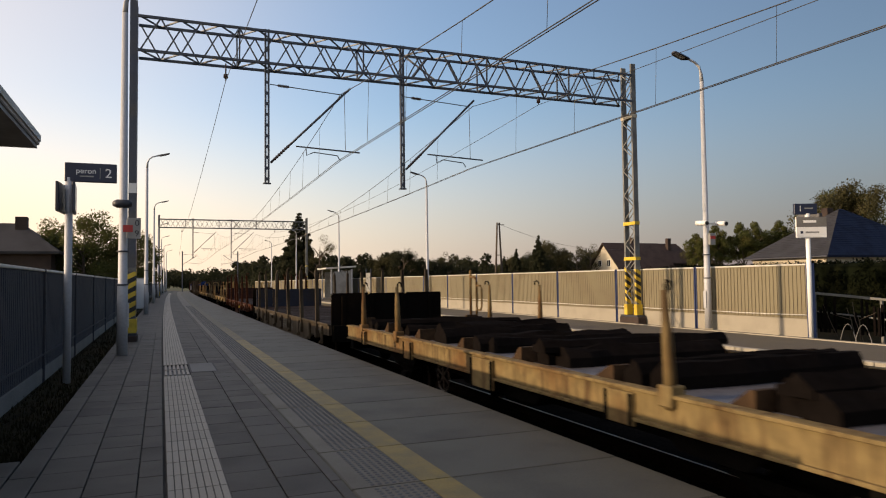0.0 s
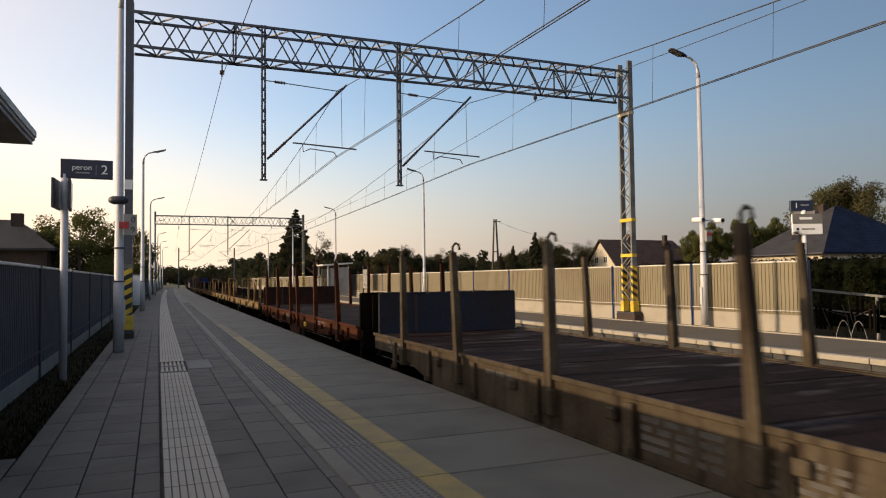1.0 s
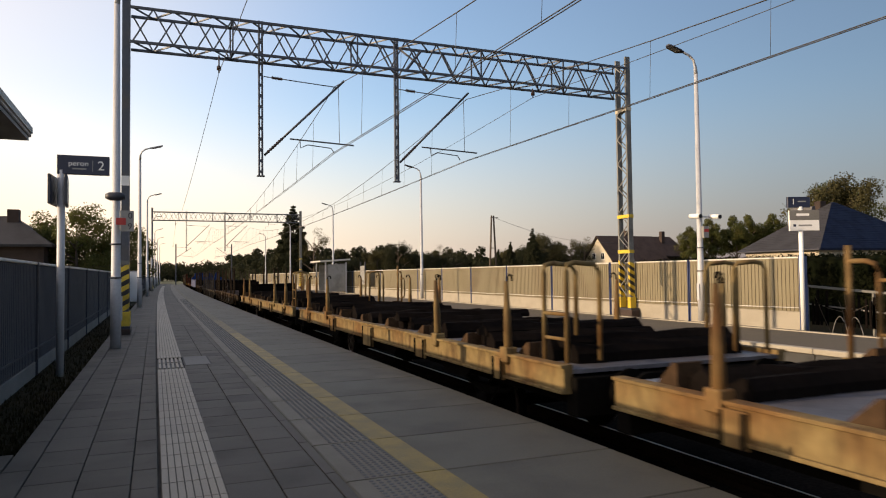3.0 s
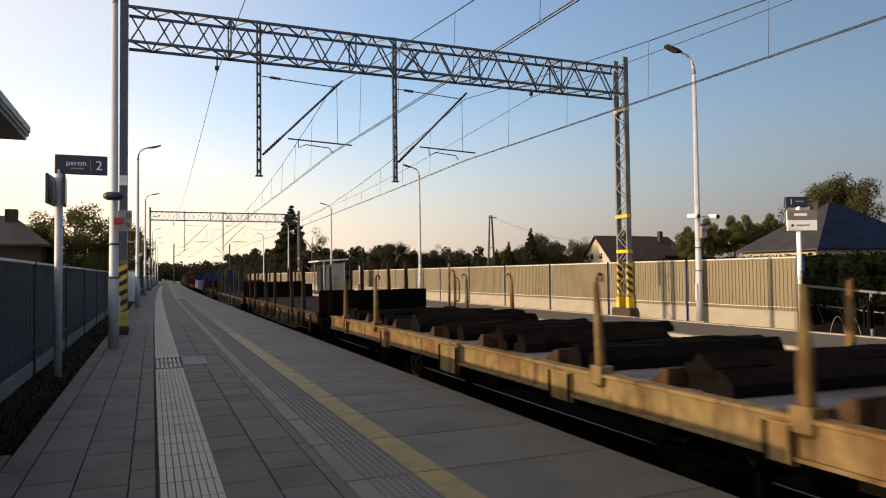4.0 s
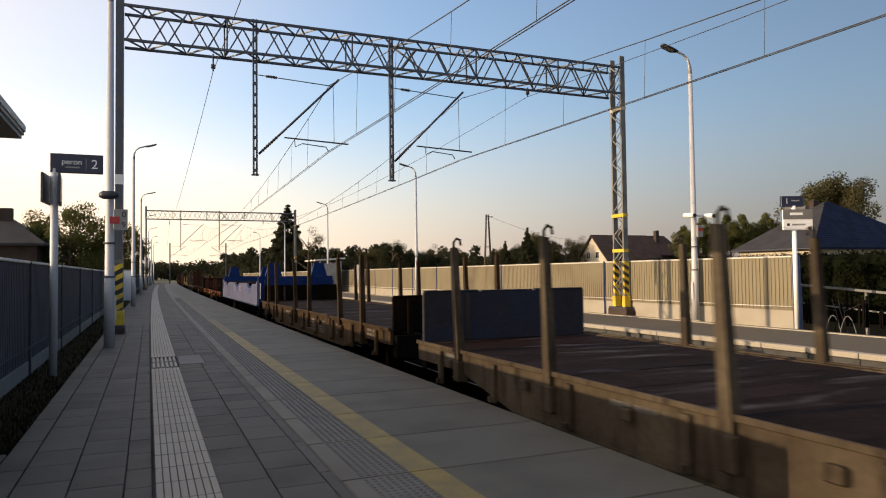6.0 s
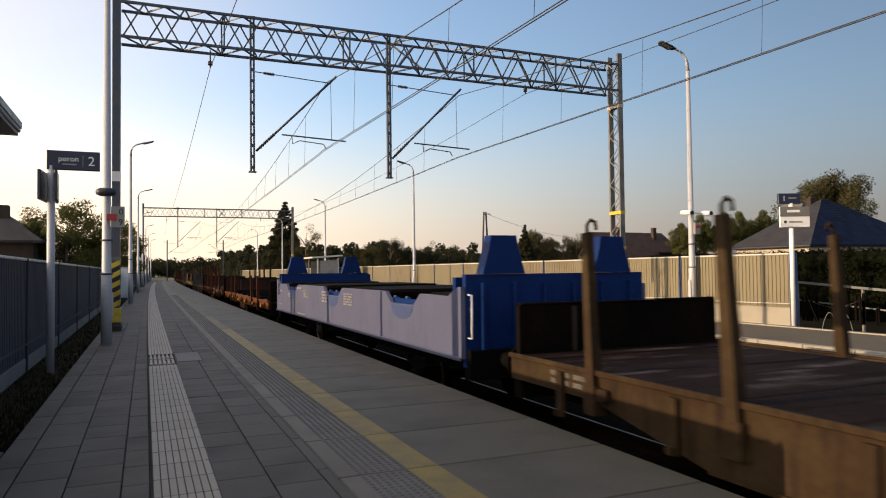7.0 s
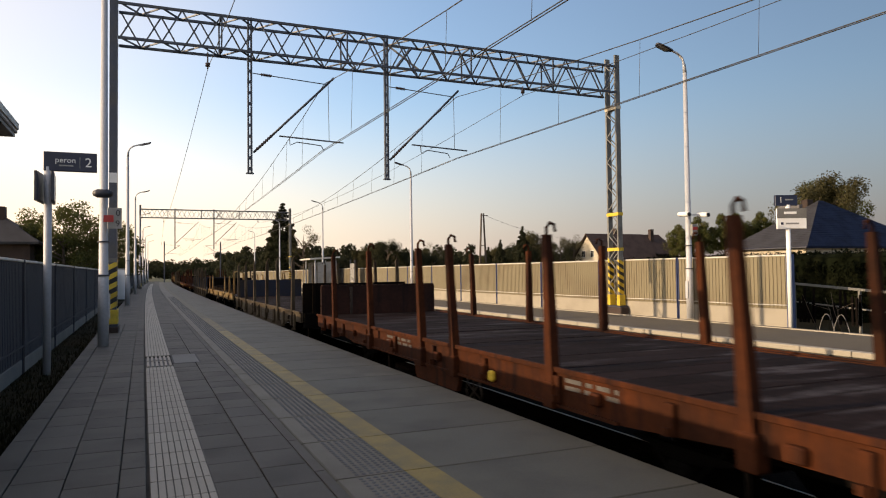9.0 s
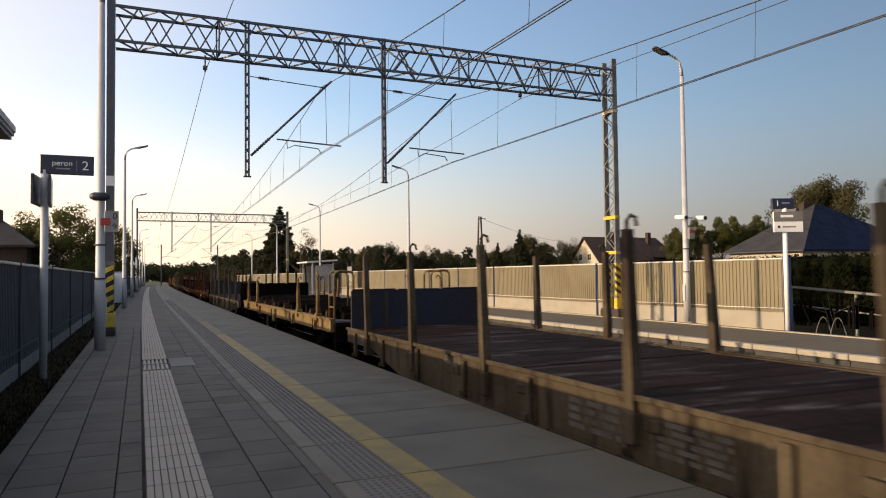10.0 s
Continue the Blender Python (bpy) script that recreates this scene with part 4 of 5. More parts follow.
                rings.append([bm.verts.new(v) for v in ((x, yc, zz), (x, yc + wd, zz), (x, yc + wd, zz + ht * 0.6), (x, yc + wd - 0.07 + n2, zz + ht + lean + n2), (x, yc + wd * 0.45, zz + ht + 0.03 + n1), (x, yc + 0.06, zz + ht - lean + n2 * 0.5), (x, yc, zz + ht * 0.55))])
            m = len(rings[0])
            for r, q in zip(rings, rings[1:]):
                for k in range(m):
                    bm.faces.new((r[k], r[(k + 1) % m], q[(k + 1) % m], q[k]))
            bm.faces.new(rings[0]), bm.faces.new(rings[-1])
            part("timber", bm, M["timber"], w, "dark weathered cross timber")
        for xa in (-HALF + 0.16, HALF - 0.42):
            ya, tall = y + 0.03, rnd.uniform(0.16, 0.22)
            part("chock", prism(B(), [(ya, z - 0.05), (ya + rnd.uniform(0.26, 0.36), z - 0.05), (ya + 0.05, z - 0.05 + tall), (ya, z - 0.05 + tall)], xa, xa + 0.26), M["chock"], w, "brown wooden wedge")
    for s, ys in ((-1, (-5.47, -3.36, 3.36, 5.47)), (1, (-5.75, -3.6, 3.6, 5.75))):
        for y in ys:
            x = s * (HALF - 0.02)
            lean = rnd.uniform(-0.02, 0.04)
            st = part("stake", tube(B(), [(x, y, z - 0.12), (x + s * 0.01, y + lean * 0.5, 0.95), (x + s * 0.015, y + lean, 1.33)], [0.06, 0.046, 0.026], 6), M["ochre"], w)
            part("hook", tube(B(), [(x, y + lean, 1.31), (x, y + lean, 1.37), (x - s * 0.03, y + lean + 0.02, 1.405), (x - s * 0.07, y + lean + 0.03, 1.39), (x - s * 0.075, y + lean + 0.03, 1.33)], 0.014, 6), M["underframe"], st)
            part("socket", block(B(), x - 0.075, x + 0.075, y - 0.08, y + 0.08, z - 0.1, z + 0.07, 0.012), M["ochre"], st)
    # tall looped handrail at the tail end
    xf = HALF - 0.1
    rail = part("handrail", tube(B(), [(xf, h - 0.1, z), (xf, h - 0.1, 1.66)], 0.03, 8), M["ochre"], w)
    part("loop", tube(B(), [(xf, h - 0.42, z), (xf, h - 0.42, 1.38), (xf, h - 0.38, 1.47), (xf, h - 0.28, 1.5), (xf, h - 0.1, 1.5)], 0.026, 8), M["ochre"], rail)
    part("loop", tube(B(), [(xf, h - 0.42, 0.78), (xf, h - 0.62, 0.78), (xf, h - 0.68, 0.86), (xf, h - 0.68, 1.24), (xf, h - 0.62, 1.31), (xf, h - 0.42, 1.31)], 0.02, 8), M["ochre"], rail)
    # brakeman's step with bent tube handrails at the head end
    for x in (-HALF + 0.12, HALF - 0.12):
        for y in (-h + 0.12, -h + 0.55):
            part("handrail", tube(B(), [(x, y, z), (x, y, 1.42), (x * 0.98, y + 0.03, 1.5), (x * 0.9, y + 0.05, 1.52), (x * 0.72, y + 0.05, 1.5), (x * 0.68, y + 0.05, 1.42), (x * 0.68, y + 0.05, z)], 0.026, 8), M["ochre"], w)
    for zb in (0.75, 1.0):
        part("step_frame", tube(B(), [(-HALF + 0.12, -h + 0.12, zb), (-HALF + 0.12, -h + 0.55, zb)], 0.02, 6), M["ochre"], w)
    return w


def build_coil_wagon(length):
    """Pale lilac-white trough wagon with blue end bulkheads and winged saddles."""
    w = thing("coil_wagon", Matrix(), "pale lilac-white coil wagon with blue end bulkheads and saddles", "freight wagon", "freight train")
    h, X = length / 2, HALF
    build_running_gear(w, length, M["coil_blue"], 1.28, 0.09)
    cuts = (4.35, -0.1, -4.5)
    for s in (-1, 1):
        out = [(-h, 0.29), (h, 0.29), (h, 1.2), (h - 0.1, 1.2), (h - 0.42, 1.07)]
        for c in cuts:
            out += [(c + 0.8, 1.08), (c + 0.5, 0.9), (c - 0.5, 0.9), (c - 0.8, 1.08)]
        out += [(-h + 0.42, 1.07), (-h + 0.1, 1.2), (-h, 1.2)]
        side = part("side_wall", prism(B(), out, s * X - 0.03 * (s > 0) * 2, s * X + 0.03 * (s < 0) * 2), M["coil_white"], w, "pale lilac painted side with cut-outs")
        part("side_sill", block(B(), min(s * X, s * (X + 0.03)), max(s * X, s * (X + 0.03)), -h, h, 0.265, 0.31, 0.006), M["coil_white"], side)
        for c in cuts:
            arc = [(c + 0.5 * math.cos(math.pi * k / 12), 0.885 - 0.22 * math.sin(math.pi * k / 12)) for k in range(13)]
            part("blue_arc", prism(B(), arc, min(s * X, s * (X + 0.005)), max(s * X, s * (X + 0.005))), M["panel_blue"], side)
    part("floor", block(B(), -X + 0.08, X - 0.08, -h, h, 0.3, 0.34), M["coil_blue"], w)
    for y in cuts:
        for s in (-1, 1):
            bm = B()
            v = [bm.verts.new(q) for q in ((s * 0.15, y - 0.85, 0.3), (s * 0.15, y + 0.85, 0.3), (s * (X - 0.08), y + 0.85, 0.98), (s * (X - 0.08), y - 0.85, 0.98), (s * (X - 0.08), y - 0.85, 0.86), (s * (X - 0.08), y + 0.85, 0.86))]
            bm.faces.new((v[0], v[1], v[2], v[3])), bm.faces.new((v[0], v[4], v[5], v[1])), bm.faces.new((v[3], v[2], v[5], v[4]))
            saddle = part("saddle", bm, M["coil_blue"], w)
            for dy in (-0.5, 0.05, 0.6):
                part("saddle_rib", beam(B(), (s * 0.2, y + dy, 0.36), (s * (X - 0.1), y + dy, 1.0), 0.09, 0.03), M["panel_blue"], saddle)
    edges = [-h + 0.6] + [q for c in cuts[::-1] for q in (c - 0.85, c + 0.85)] + [h - 0.6]
    for y0, y1 in zip(edges[::2], edges[1::2]):
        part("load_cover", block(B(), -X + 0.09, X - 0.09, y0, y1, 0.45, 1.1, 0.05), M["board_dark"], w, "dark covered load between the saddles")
    for s in (-1, 1):
        y = s * (h - 0.05)
        bm = B()
        block(bm, -X + 0.065, X - 0.065, y - 0.06, y + 0.045, 0.18, 1.36)
        block(bm, -X + 0.065, X - 0.065, y - s * 0.30 - 0.05, y - s * 0.30 + 0.05, 0.9, 1.32)
        b = part("bulkhead", bm, M["coil_blue"], w, "deep blue end bulkhead")
        for x in (-0.85, 0.85):
            bm = B()
            a = [bm.verts.new((x + dx, y + dy, z)) for z, k in ((1.362, 0.31), (1.7, 0.21), (1.86, 0.185)) for dx, dy in ((-k, -0.1), (k, -0.1), (k, 0.1), (-k, 0.1))]
            for r in (0, 4):
                for q in range(4):
                    bm.faces.new((a[r + q], a[r + (q + 1) % 4], a[r + 4 + (q + 1) % 4], a[r + 4 + q]))
            bm.faces.new(a[8:12]), bm.faces.new(a[0:4])
            part("horn", bm, M["coil_blue"], b, "tall tapered blue horn")
        for k in range(6):
            x = -1.15 + k * 0.46
            part("rib", block(B(), x - 0.03, x + 0.03, min(y + s * 0.06, y + s * 0.13), max(y + s * 0.06, y + s * 0.13), 0.25, 1.25, 0.008), M["coil_blue"], b)
        xs = -X + 0.1
        part("grab_rail", tube(B(), [(xs, y + s * 0.06, 0.55), (xs, y + s * 0.16, 0.55), (xs, y + s * 0.16, 1.1), (xs + 0.0, y + s * 0.06, 1.1)], 0.014, 6), M["sign_white"], b)
    bm = B()
    for z0, z1, y0, y1 in ((0.75, 0.77, h - 0.5, h - 0.25), (1.05, 1.07, h - 0.5, h - 0.25), (0.75, 1.07, h - 0.27, h - 0.25), (0.75, 1.07, h - 0.52, h - 0.5)):
        block(bm, -X - 0.012, -X, y0, y1, z0, z1)
    part("card_holder", bm, M["board_dark"], w)
    for y, z, r, hh, wd in ((h - 0.62, 0.9, 3, 0.014, 0.3), (h - 1.5, 0.84, 3, 0.028, 0.65), (h - 3.1, 1.02, 1, 0.05, 0.7), (h - 3.9, 0.95, 3, 0.04, 0.5), (h - 0.5, 0.5, 1, 0.04, 0.3), (h - 5.9, 0.98, 4, 0.04, 0.5), (h - 7.8, 0.98, 5, 0.03, 0.6), (h - 3.2, 0.36, 1, 0.03, 0.9)):
        build_markings(w, y, z, r, hh, wd, M["lens"], -X - 0.008)
    return w


def lay(wagon, head, length):
    WAGONS.append((wagon, head + length / 2))
    return wagon


def build_train():
    grey = "grey-brown flat wagon with tall stakes and raised end boards"
    rusty = "rust-brown flat wagon with tall stakes and raised end boards"
    ochre = "ochre flat wagon loaded with dark cross timbers"
    tim = build_timber_wagon(13.3, ochre)
    st_grey = ([-5.88, -3.78, -1.58, 1.03, 3.34, 5.5], [-6.0, -4.0, -1.88, 0.45, 2.62, 4.65])
    st_rust = ([-5.4, -3.0, -0.7, 0.42, 2.84, 5.3], [-4.3, -2.0, 0.14, 2.4, 4.75])
    st_brown = ([-5.5, -3.9, -0.8, 0.84, 3.9, 5.52], [-5.3, -3.8, -0.78, 0.68, 3.8, 5.3])
    st_orange = ([-4.72, -3.15, 2.25, 3.85], [-4.4, -2.7, 2.5, 4.2])

    def grey_wagon(length, front, rear, side=M["wagon_grey"], label=grey, deck=M["deck_wood"], st=st_grey, z=0.42, board=1.13):
        w = build_flat_wagon(length, side, front, rear, deck, z, 0.54, label, st, 1.78, board_z=board)
        h = length / 2
        for y, z, r, hh, wd in ((h - 0.8, z - 0.07, 2, 0.045, 0.6), (h - 4.6, z - 0.1, 1, 0.05, 0.7), (h - 7.5, z - 0.14, 4, 0.045, 0.9), (h - 8.7, z - 0.14, 5, 0.035, 0.75), (h - 10.5, z - 0.12, 3, 0.05, 0.5), (-h + 1.3, z - 0.07, 2, 0.045, 0.6)):
            build_markings(w, y, z, r, hh, wd, M["marking"])
        return w

    lay(tim, 1.1, 13.3)
    lay(grey_wagon(14.3, M["board_dark"], M["board_blue"]), 16.2, 14.3)
    w = build_flat_wagon(13.8, M["rust"], M["board_dark"], M["rust_board"], M["deck_wood"], 0.47, 0.36, rusty, st_rust, 1.80, board_z=1.11)
    build_markings(w, 2.0, 0.40, 2, 0.04, 1.1, M["marking"])
    build_markings(w, -3.2, 0.40, 2, 0.04, 0.8, M["marking"])
    for y in (-1.75,):
        part("lashing_eye", block(B(), -HALF - 0.07, -HALF - 0.002, y - 0.05, y + 0.05, 0.17, 0.29, 0.02), M["mast_yellow"], w, "yellow painted lashing eye")
    rust_wagon = lay(w, 31.7, 13.8)
    lay(copy_thing(tim, Matrix()), 46.6, 13.3)
    lay(copy_thing(tim, Matrix()), 60.7, 13.3)
    lay(copy_thing(tim, Matrix()), 75.1, 13.3)
    brown = grey_wagon(14.1, M["board_dark"], M["board_dark"], M["wagon_brown"], "brown-grey flat wagon with tall stakes and raised end boards", st=st_brown, z=0.50, board=1.02)
    lay(brown, 89.9, 14.1)
    lay(grey_wagon(14.0, M["board_dark"], M["board_blue"]), 105.4, 14.0)
    lay(copy_thing(brown, Matrix()), 120.7, 14.1)
    lay(build_coil_wagon(13.45), 136.1, 13.45)
    k = build_flat_wagon(13.8, M["orange"], M["board_dark"], M["rust_board"], M["deck_steel"], 0.46, 0.30, "orange-rust flat wagon with cross bolsters, short stakes and end boards", st_orange, 1.33, False, M["rust"], board_z=1.08)
    for i in range(8):
        y = -6.0 + 1.68 * i
        part("bolster", block(B(), -HALF + 0.1, HALF - 0.1, y - 0.11, y + 0.11, 0.44, 0.54, 0.01), M["timber"], k, "dark cross bolster")
    for i in range(6):
        y = -5.6 + 2.2 * i
        part("lashing_eye", block(B(), -HALF - 0.08, -HALF - 0.002, y - 0.045, y + 0.045, 0.22, 0.32, 0.02), M["mast_yellow"], k, "yellow painted lashing eye")
    lay(k, 151.2, 13.8)
    lay(copy_thing(rust_wagon, Matrix()), 166.6, 13.8)
    g = grey_wagon(13.7, M["board_dark"], M["board_blue"])
    lay(g, 182.3, 13.7)
    s = 197.2
    cycle = (tim, g, rust_wagon, k, brown, g, tim, rust_wagon)
    for i in range(12):
        src = cycle[i % len(cycle)]
        lay(copy_thing(src, Matrix()), s, 13.5)
        s += 15.1
    for w, c in WAGONS:
        w.matrix_basis = on_line(AXIS, c)


def motions():
    for w, centre in WAGONS:
        rows = []
        for i in range(21):
            t = i * 0.5
            rows.append((t, on_line(AXIS, centre - SPEED * t)))
        walk(w, rows)
    step = 1.0 / FPS
    for w in [o for wag, c in WAGONS if c < 235 for o in wag.children if o.name.startswith("wheelset")]:
        x, y, z = w.location
        walk(w, [(i * step, pose(x, y, z, math.degrees(SPEED * i * step / 0.46) % 360)) for i in range(301)])


build_train()


# ---- lettering ----
def letters(text, size, parent, m, mat, name="lettering"):
    """Flat raised letters; they lie in the local xz plane and face -y."""
    cu = bpy.data.curves.new(name, "FONT")
    cu.body, cu.size, cu.extrude = text, size, 0.002
    cu.align_x, cu.align_y = "CENTER", "CENTER"
    tmp = bpy.data.objects.new(name, cu)
    scene.collection.objects.link(tmp)
    data = bpy.data.meshes.new_from_object(tmp.evaluated_get(bpy.context.evaluated_depsgraph_get()))
    bpy.data.objects.remove(tmp)
    data.materials.clear()
    data.materials.append(mat)
    ob = new(name, data)
    ob.parent = parent
    ob.matrix_basis = m @ pose(0, 0, 0, 90)
    return ob


# ---- signs and small platform things ----
def build_sign_near():
    s = thing("platform_sign", on_line(-1.30, 11.9), "navy platform sign on a grey post beside the noise fence", "sign", "platform signs")
    part("post", tube(B(), [(0, 0, -0.06), (0, 0, 3.06)], 0.055, 12), M["galvanised"], s)
    b = part("board", block(B(), -0.06, 0.66, -0.05, 0.03, 3.0, 3.29, 0.008), M["sign_blue"], s, "navy board with white lettering")
    letters("peron", 0.115, b, pose(0.235, -0.052, 3.165), M["sign_white"])
    letters("2", 0.2, b, pose(0.545, -0.052, 3.135), M["sign_white"])
    part("divider", block(B(), 0.425, 0.432, -0.053, -0.05, 3.05, 3.22), M["lens"], b)
    part("small_line", block(B(), 0.15, 0.34, -0.053, -0.05, 3.075, 3.095), M["lens"], b)
    for ang, x, mat in ((86, -0.1, M["sign_blue"]), (94, 0.07, M["lens"])):
        c = part("side_board", block(B(), -0.34, 0.34, -0.02, 0.02, 2.52, 2.96, 0.006), M["dark_steel"], s)
        c.matrix_basis = pose(x, 0, 0, 0, 0, ang)
        part("face", block(B(), -0.32, 0.32, -0.026, -0.02, 2.54, 2.94), mat, c)


def build_sign_far():
    s = thing("platform_sign", on_line(14.5, 12.2), "navy and white platform signs on a white post", "sign", "platform signs")
    part("post", tube(B(), [(0, 0, -0.06), (0, 0, 2.95)], 0.055, 12), M["sign_white"], s)
    b = part("board", block(B(), -0.42, 0.30, -0.04, 0.04, 2.93, 3.19, 0.008), M["sign_blue"], s, "navy board with a white number")
    b.matrix_basis = pose(0, 0, 0, 0, 0, -22) @ Matrix.Diagonal((0.76, 1, 1, 1))
    letters("1", 0.19, b, pose(-0.24, -0.042, 3.06), M["sign_white"])
    part("small_line", block(B(), -0.1, 0.16, -0.043, -0.04, 3.06, 3.09), M["lens"], b)
    n = part("name_board", block(B(), -0.42, 0.52, -0.03, 0.03, 2.36, 2.86, 0.008), M["sign_white"], s, "white name board with its header in a lit grey tone")
    n.matrix_basis = pose(0, -0.05, 0, 0, 0, -24) @ Matrix.Diagonal((0.76, 1, 1, 1))
    # grey in place of navy paints the light reflected by the header
    part("header", block(B(), -0.42, 0.52, -0.036, -0.03, 2.62, 2.86), M["concrete"], n)
    part("name_line", block(B(), -0.2, 0.2, -0.04, -0.036, 2.72, 2.78), M["sign_white"], n)
    part("text_line", block(B(), -0.3, -0.22, -0.034, -0.03, 2.46, 2.52), M["sign_blue"], n)
    part("text_line", block(B(), -0.14, 0.28, -0.034, -0.03, 2.47, 2.51), M["lens"], n)
    d = part("back_board", block(B(), -0.02, 0.02, 0.0, 0.6, 2.4, 2.98, 0.006), M["dark_steel"], s)
    d.matrix_basis = pose(0.5, 0, 0, 0, 0, 12)


def build_km_post():
    s = thing("kilometre_sign", on_line(-0.5, 15.36, -0.2), "white kilometre plate with a red plate on a lamp post", "sign")
    part("plate", block(B(), -0.14, 0.12, -0.03, -0.01, 2.55, 2.97, 0.006), M["lens"], s)
    letters("0", 0.17, s, pose(0.05, -0.034, 2.86), M["black"])
    letters("9", 0.17, s, pose(0.045, -0.034, 2.65), M["black"])
    part("red_plate", block(B(), -0.21, -0.03, -0.05, -0.034, 2.68, 2.82), M["sign_red"], s)
    part("bracket", block(B(), -0.22, 0.1, -0.012, 0.2, 2.72, 2.76), M["galvanised"], s)


def build_loudspeaker():
    s = thing("loudspeaker", on_line(-0.72, 15.42, 3.04), "dark round loudspeaker strapped to a lamp post", "loudspeaker")
    part("horn", tube(B(), [(-0.17, -0.16, 0), (-0.1, -0.18, 0.0), (0.1, -0.18, 0.0), (0.17, -0.16, 0)], [0.05, 0.085, 0.085, 0.05], 14), M["dark_steel"], s)
    part("bracket", block(B(), -0.04, 0.04, -0.08, 0.12, -0.03, 0.03), M["galvanised"], s)


def build_cctv():
    s = thing("security_cameras", on_line(14.84, 15.8, 3.0), "pair of white security cameras on a lamp post bracket", "camera")
    part("crossbar", beam(B(), (-0.4, 0, 0), (0.4, 0, 0), 0.04, 0.04), M["galvanised"], s)
    for x in (-0.36, 0.36):
        c = part("housing", tube(B(), [(x, 0.12, 0.02), (x, -0.28, -0.01)], [0.07, 0.075], 12), M["sign_white"], s)
        part("lens", disc(B(), (x, -0.29, -0.011), (0, 1, 0), 0.06, 0.02, 12), M["black"], c)
    part("junction_box", block(B(), -0.1, 0.1, -0.12, -0.02, -0.62, -0.28, 0.01), M["lens"], s)
    part("warning_label", block(B(), -0.09, 0.09, -0.126, -0.121, -0.45, -0.36), M["sign_red"], s)


def build_shelter():
    s = thing("platform_shelter", Matrix(), "shelter with a flat pale metal roof on steel posts", "shelter")
    bm = B()
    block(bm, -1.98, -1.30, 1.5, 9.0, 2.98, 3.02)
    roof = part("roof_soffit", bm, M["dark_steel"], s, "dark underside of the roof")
    part("fascia", block(B(), -2.0, -1.28, 1.46, 9.04, 3.024, 3.16, 0.01), M["galvanised"], roof, "pale metal roof edge")
    part("gutter", block(B(), -1.279, -1.262, 1.5, 9.0, 3.06, 3.13), M["white_paint"], roof)
    for y, half in ((1.9, 0.05), (2.9, 0.05), (8.92, 0.09)):
        part("post", block(B(), -1.97, -1.87, y - half, y + half, -0.3, 2.98), M["galvanised"], s)


def build_far_shelter():
    s = thing("platform_shelter", on_line(0, 58), "small grey glazed shelter with a white sloping roof", "shelter")
    for x in (12.7, 14.4):
        for y in (-1.8, 1.8):
            part("post", block(B(), x - 0.05, x + 0.05, y - 0.05, y + 0.05, -0.02, 2.5), M["galvanised"], s)
    part("back_wall", block(B(), 14.38, 14.42, -1.8, 1.8, 0.1, 2.4), M["lens"], s)
    part("side_wall", block(B(), 12.9, 14.38, 1.78, 1.82, 0.1, 2.3), M["lens"], s)
    part("side_wall", block(B(), 12.9, 14.38, -1.82, -1.78, 0.1, 2.3), M["lens"], s)
    bm = prism(B(), [(-2.1, 2.5), (2.1, 2.5), (2.1, 2.62), (-2.1, 2.62)], 12.2, 14.7)
    for v in bm.verts:
        v.co.z += (v.co.x - 12.2) * 0.06
    part("roof", bm, M["white_paint"], s)
    for i, (y, x) in enumerate(((50.5, 14.3),)):
        n = thing("notice_board", on_line(x, y), "white timetable board on two posts", "notice board", "notice boards")
        part("panel", block(B(), -0.03, 0.03, -0.6, 0.6, 0.7, 2.1, 0.01), M["lens"], n)
        for yy in (-0.62, 0.62):
            part("post", block(B(), -0.04, 0.04, yy - 0.04, yy + 0.04, -0.02, 2.4), M["dark_steel"], n)


def build_cabinet():
    c = thing("trackside_cabinet", on_line(-1.25, 47.0), "small white equipment cabinet by the fence", "cabinet")
    b = part("body", block(B(), -0.35, 0.35, -0.5, 0.5, -0.06, 1.75, 0.02), M["sign_white"], c)
    part("lid", block(B(), -0.4, 0.4, -0.55, 0.55, 1.754, 1.82, 0.015), M["galvanised"], b)
    part("door", block(B(), -0.3, 0.3, -0.515, -0.503, 0.1, 1.65), M["sign_white"], b)


# ---- vegetation ----
def leaf_mesh(name, mat, centres, radii, per, size, seed, squash=1.0, shell=0.35):
    """A crown: many small leaves scattered through overlapping clumps."""
    r = np.random.RandomState(seed)
    verts = []
    for (cx, cy, cz), rad in zip(centres, radii):
        d = r.normal(size=(per, 3))
        d /= np.linalg.norm(d, axis=1)[:, None]
        dist = rad * (shell + (1 - shell) * r.rand(per) ** 0.5) * (0.86 + 0.24 * r.rand(per))
        p = d * dist[:, None] * (1, 1, squash) + (cx, cy, cz)
        u = r.normal(size=(per, 3))
        u /= np.linalg.norm(u, axis=1)[:, None]
        w = np.cross(u, d)
        w /= np.linalg.norm(w, axis=1)[:, None] + 1e-6
        s = size * (0.6 + 0.8 * r.rand(per))[:, None]
        for a in (p - u * s, p + w * s * 0.6, p + u * s, p - w * s * 0.6):
            verts.append(a)
    n = len(centres)
    allv = []
    for k in range(n):
        q = np.stack(verts[4 * k:4 * k + 4], 1).reshape(-1, 3)
        allv.append(q)
    allv = np.concatenate(allv)
    data = bpy.data.meshes.new(name)
    data.from_pydata(allv.tolist(), [], np.arange(len(allv)).reshape(-1, 4).tolist())
    data.materials.append(mat)
    return data


def build_broadleaf(name, label, height, width, mat, seed, per=460, size=0.115, clumps=26):
    t = thing(name, Matrix(), label, "tree", "trees round the station")
    r = random.Random(seed)
    bm = B()
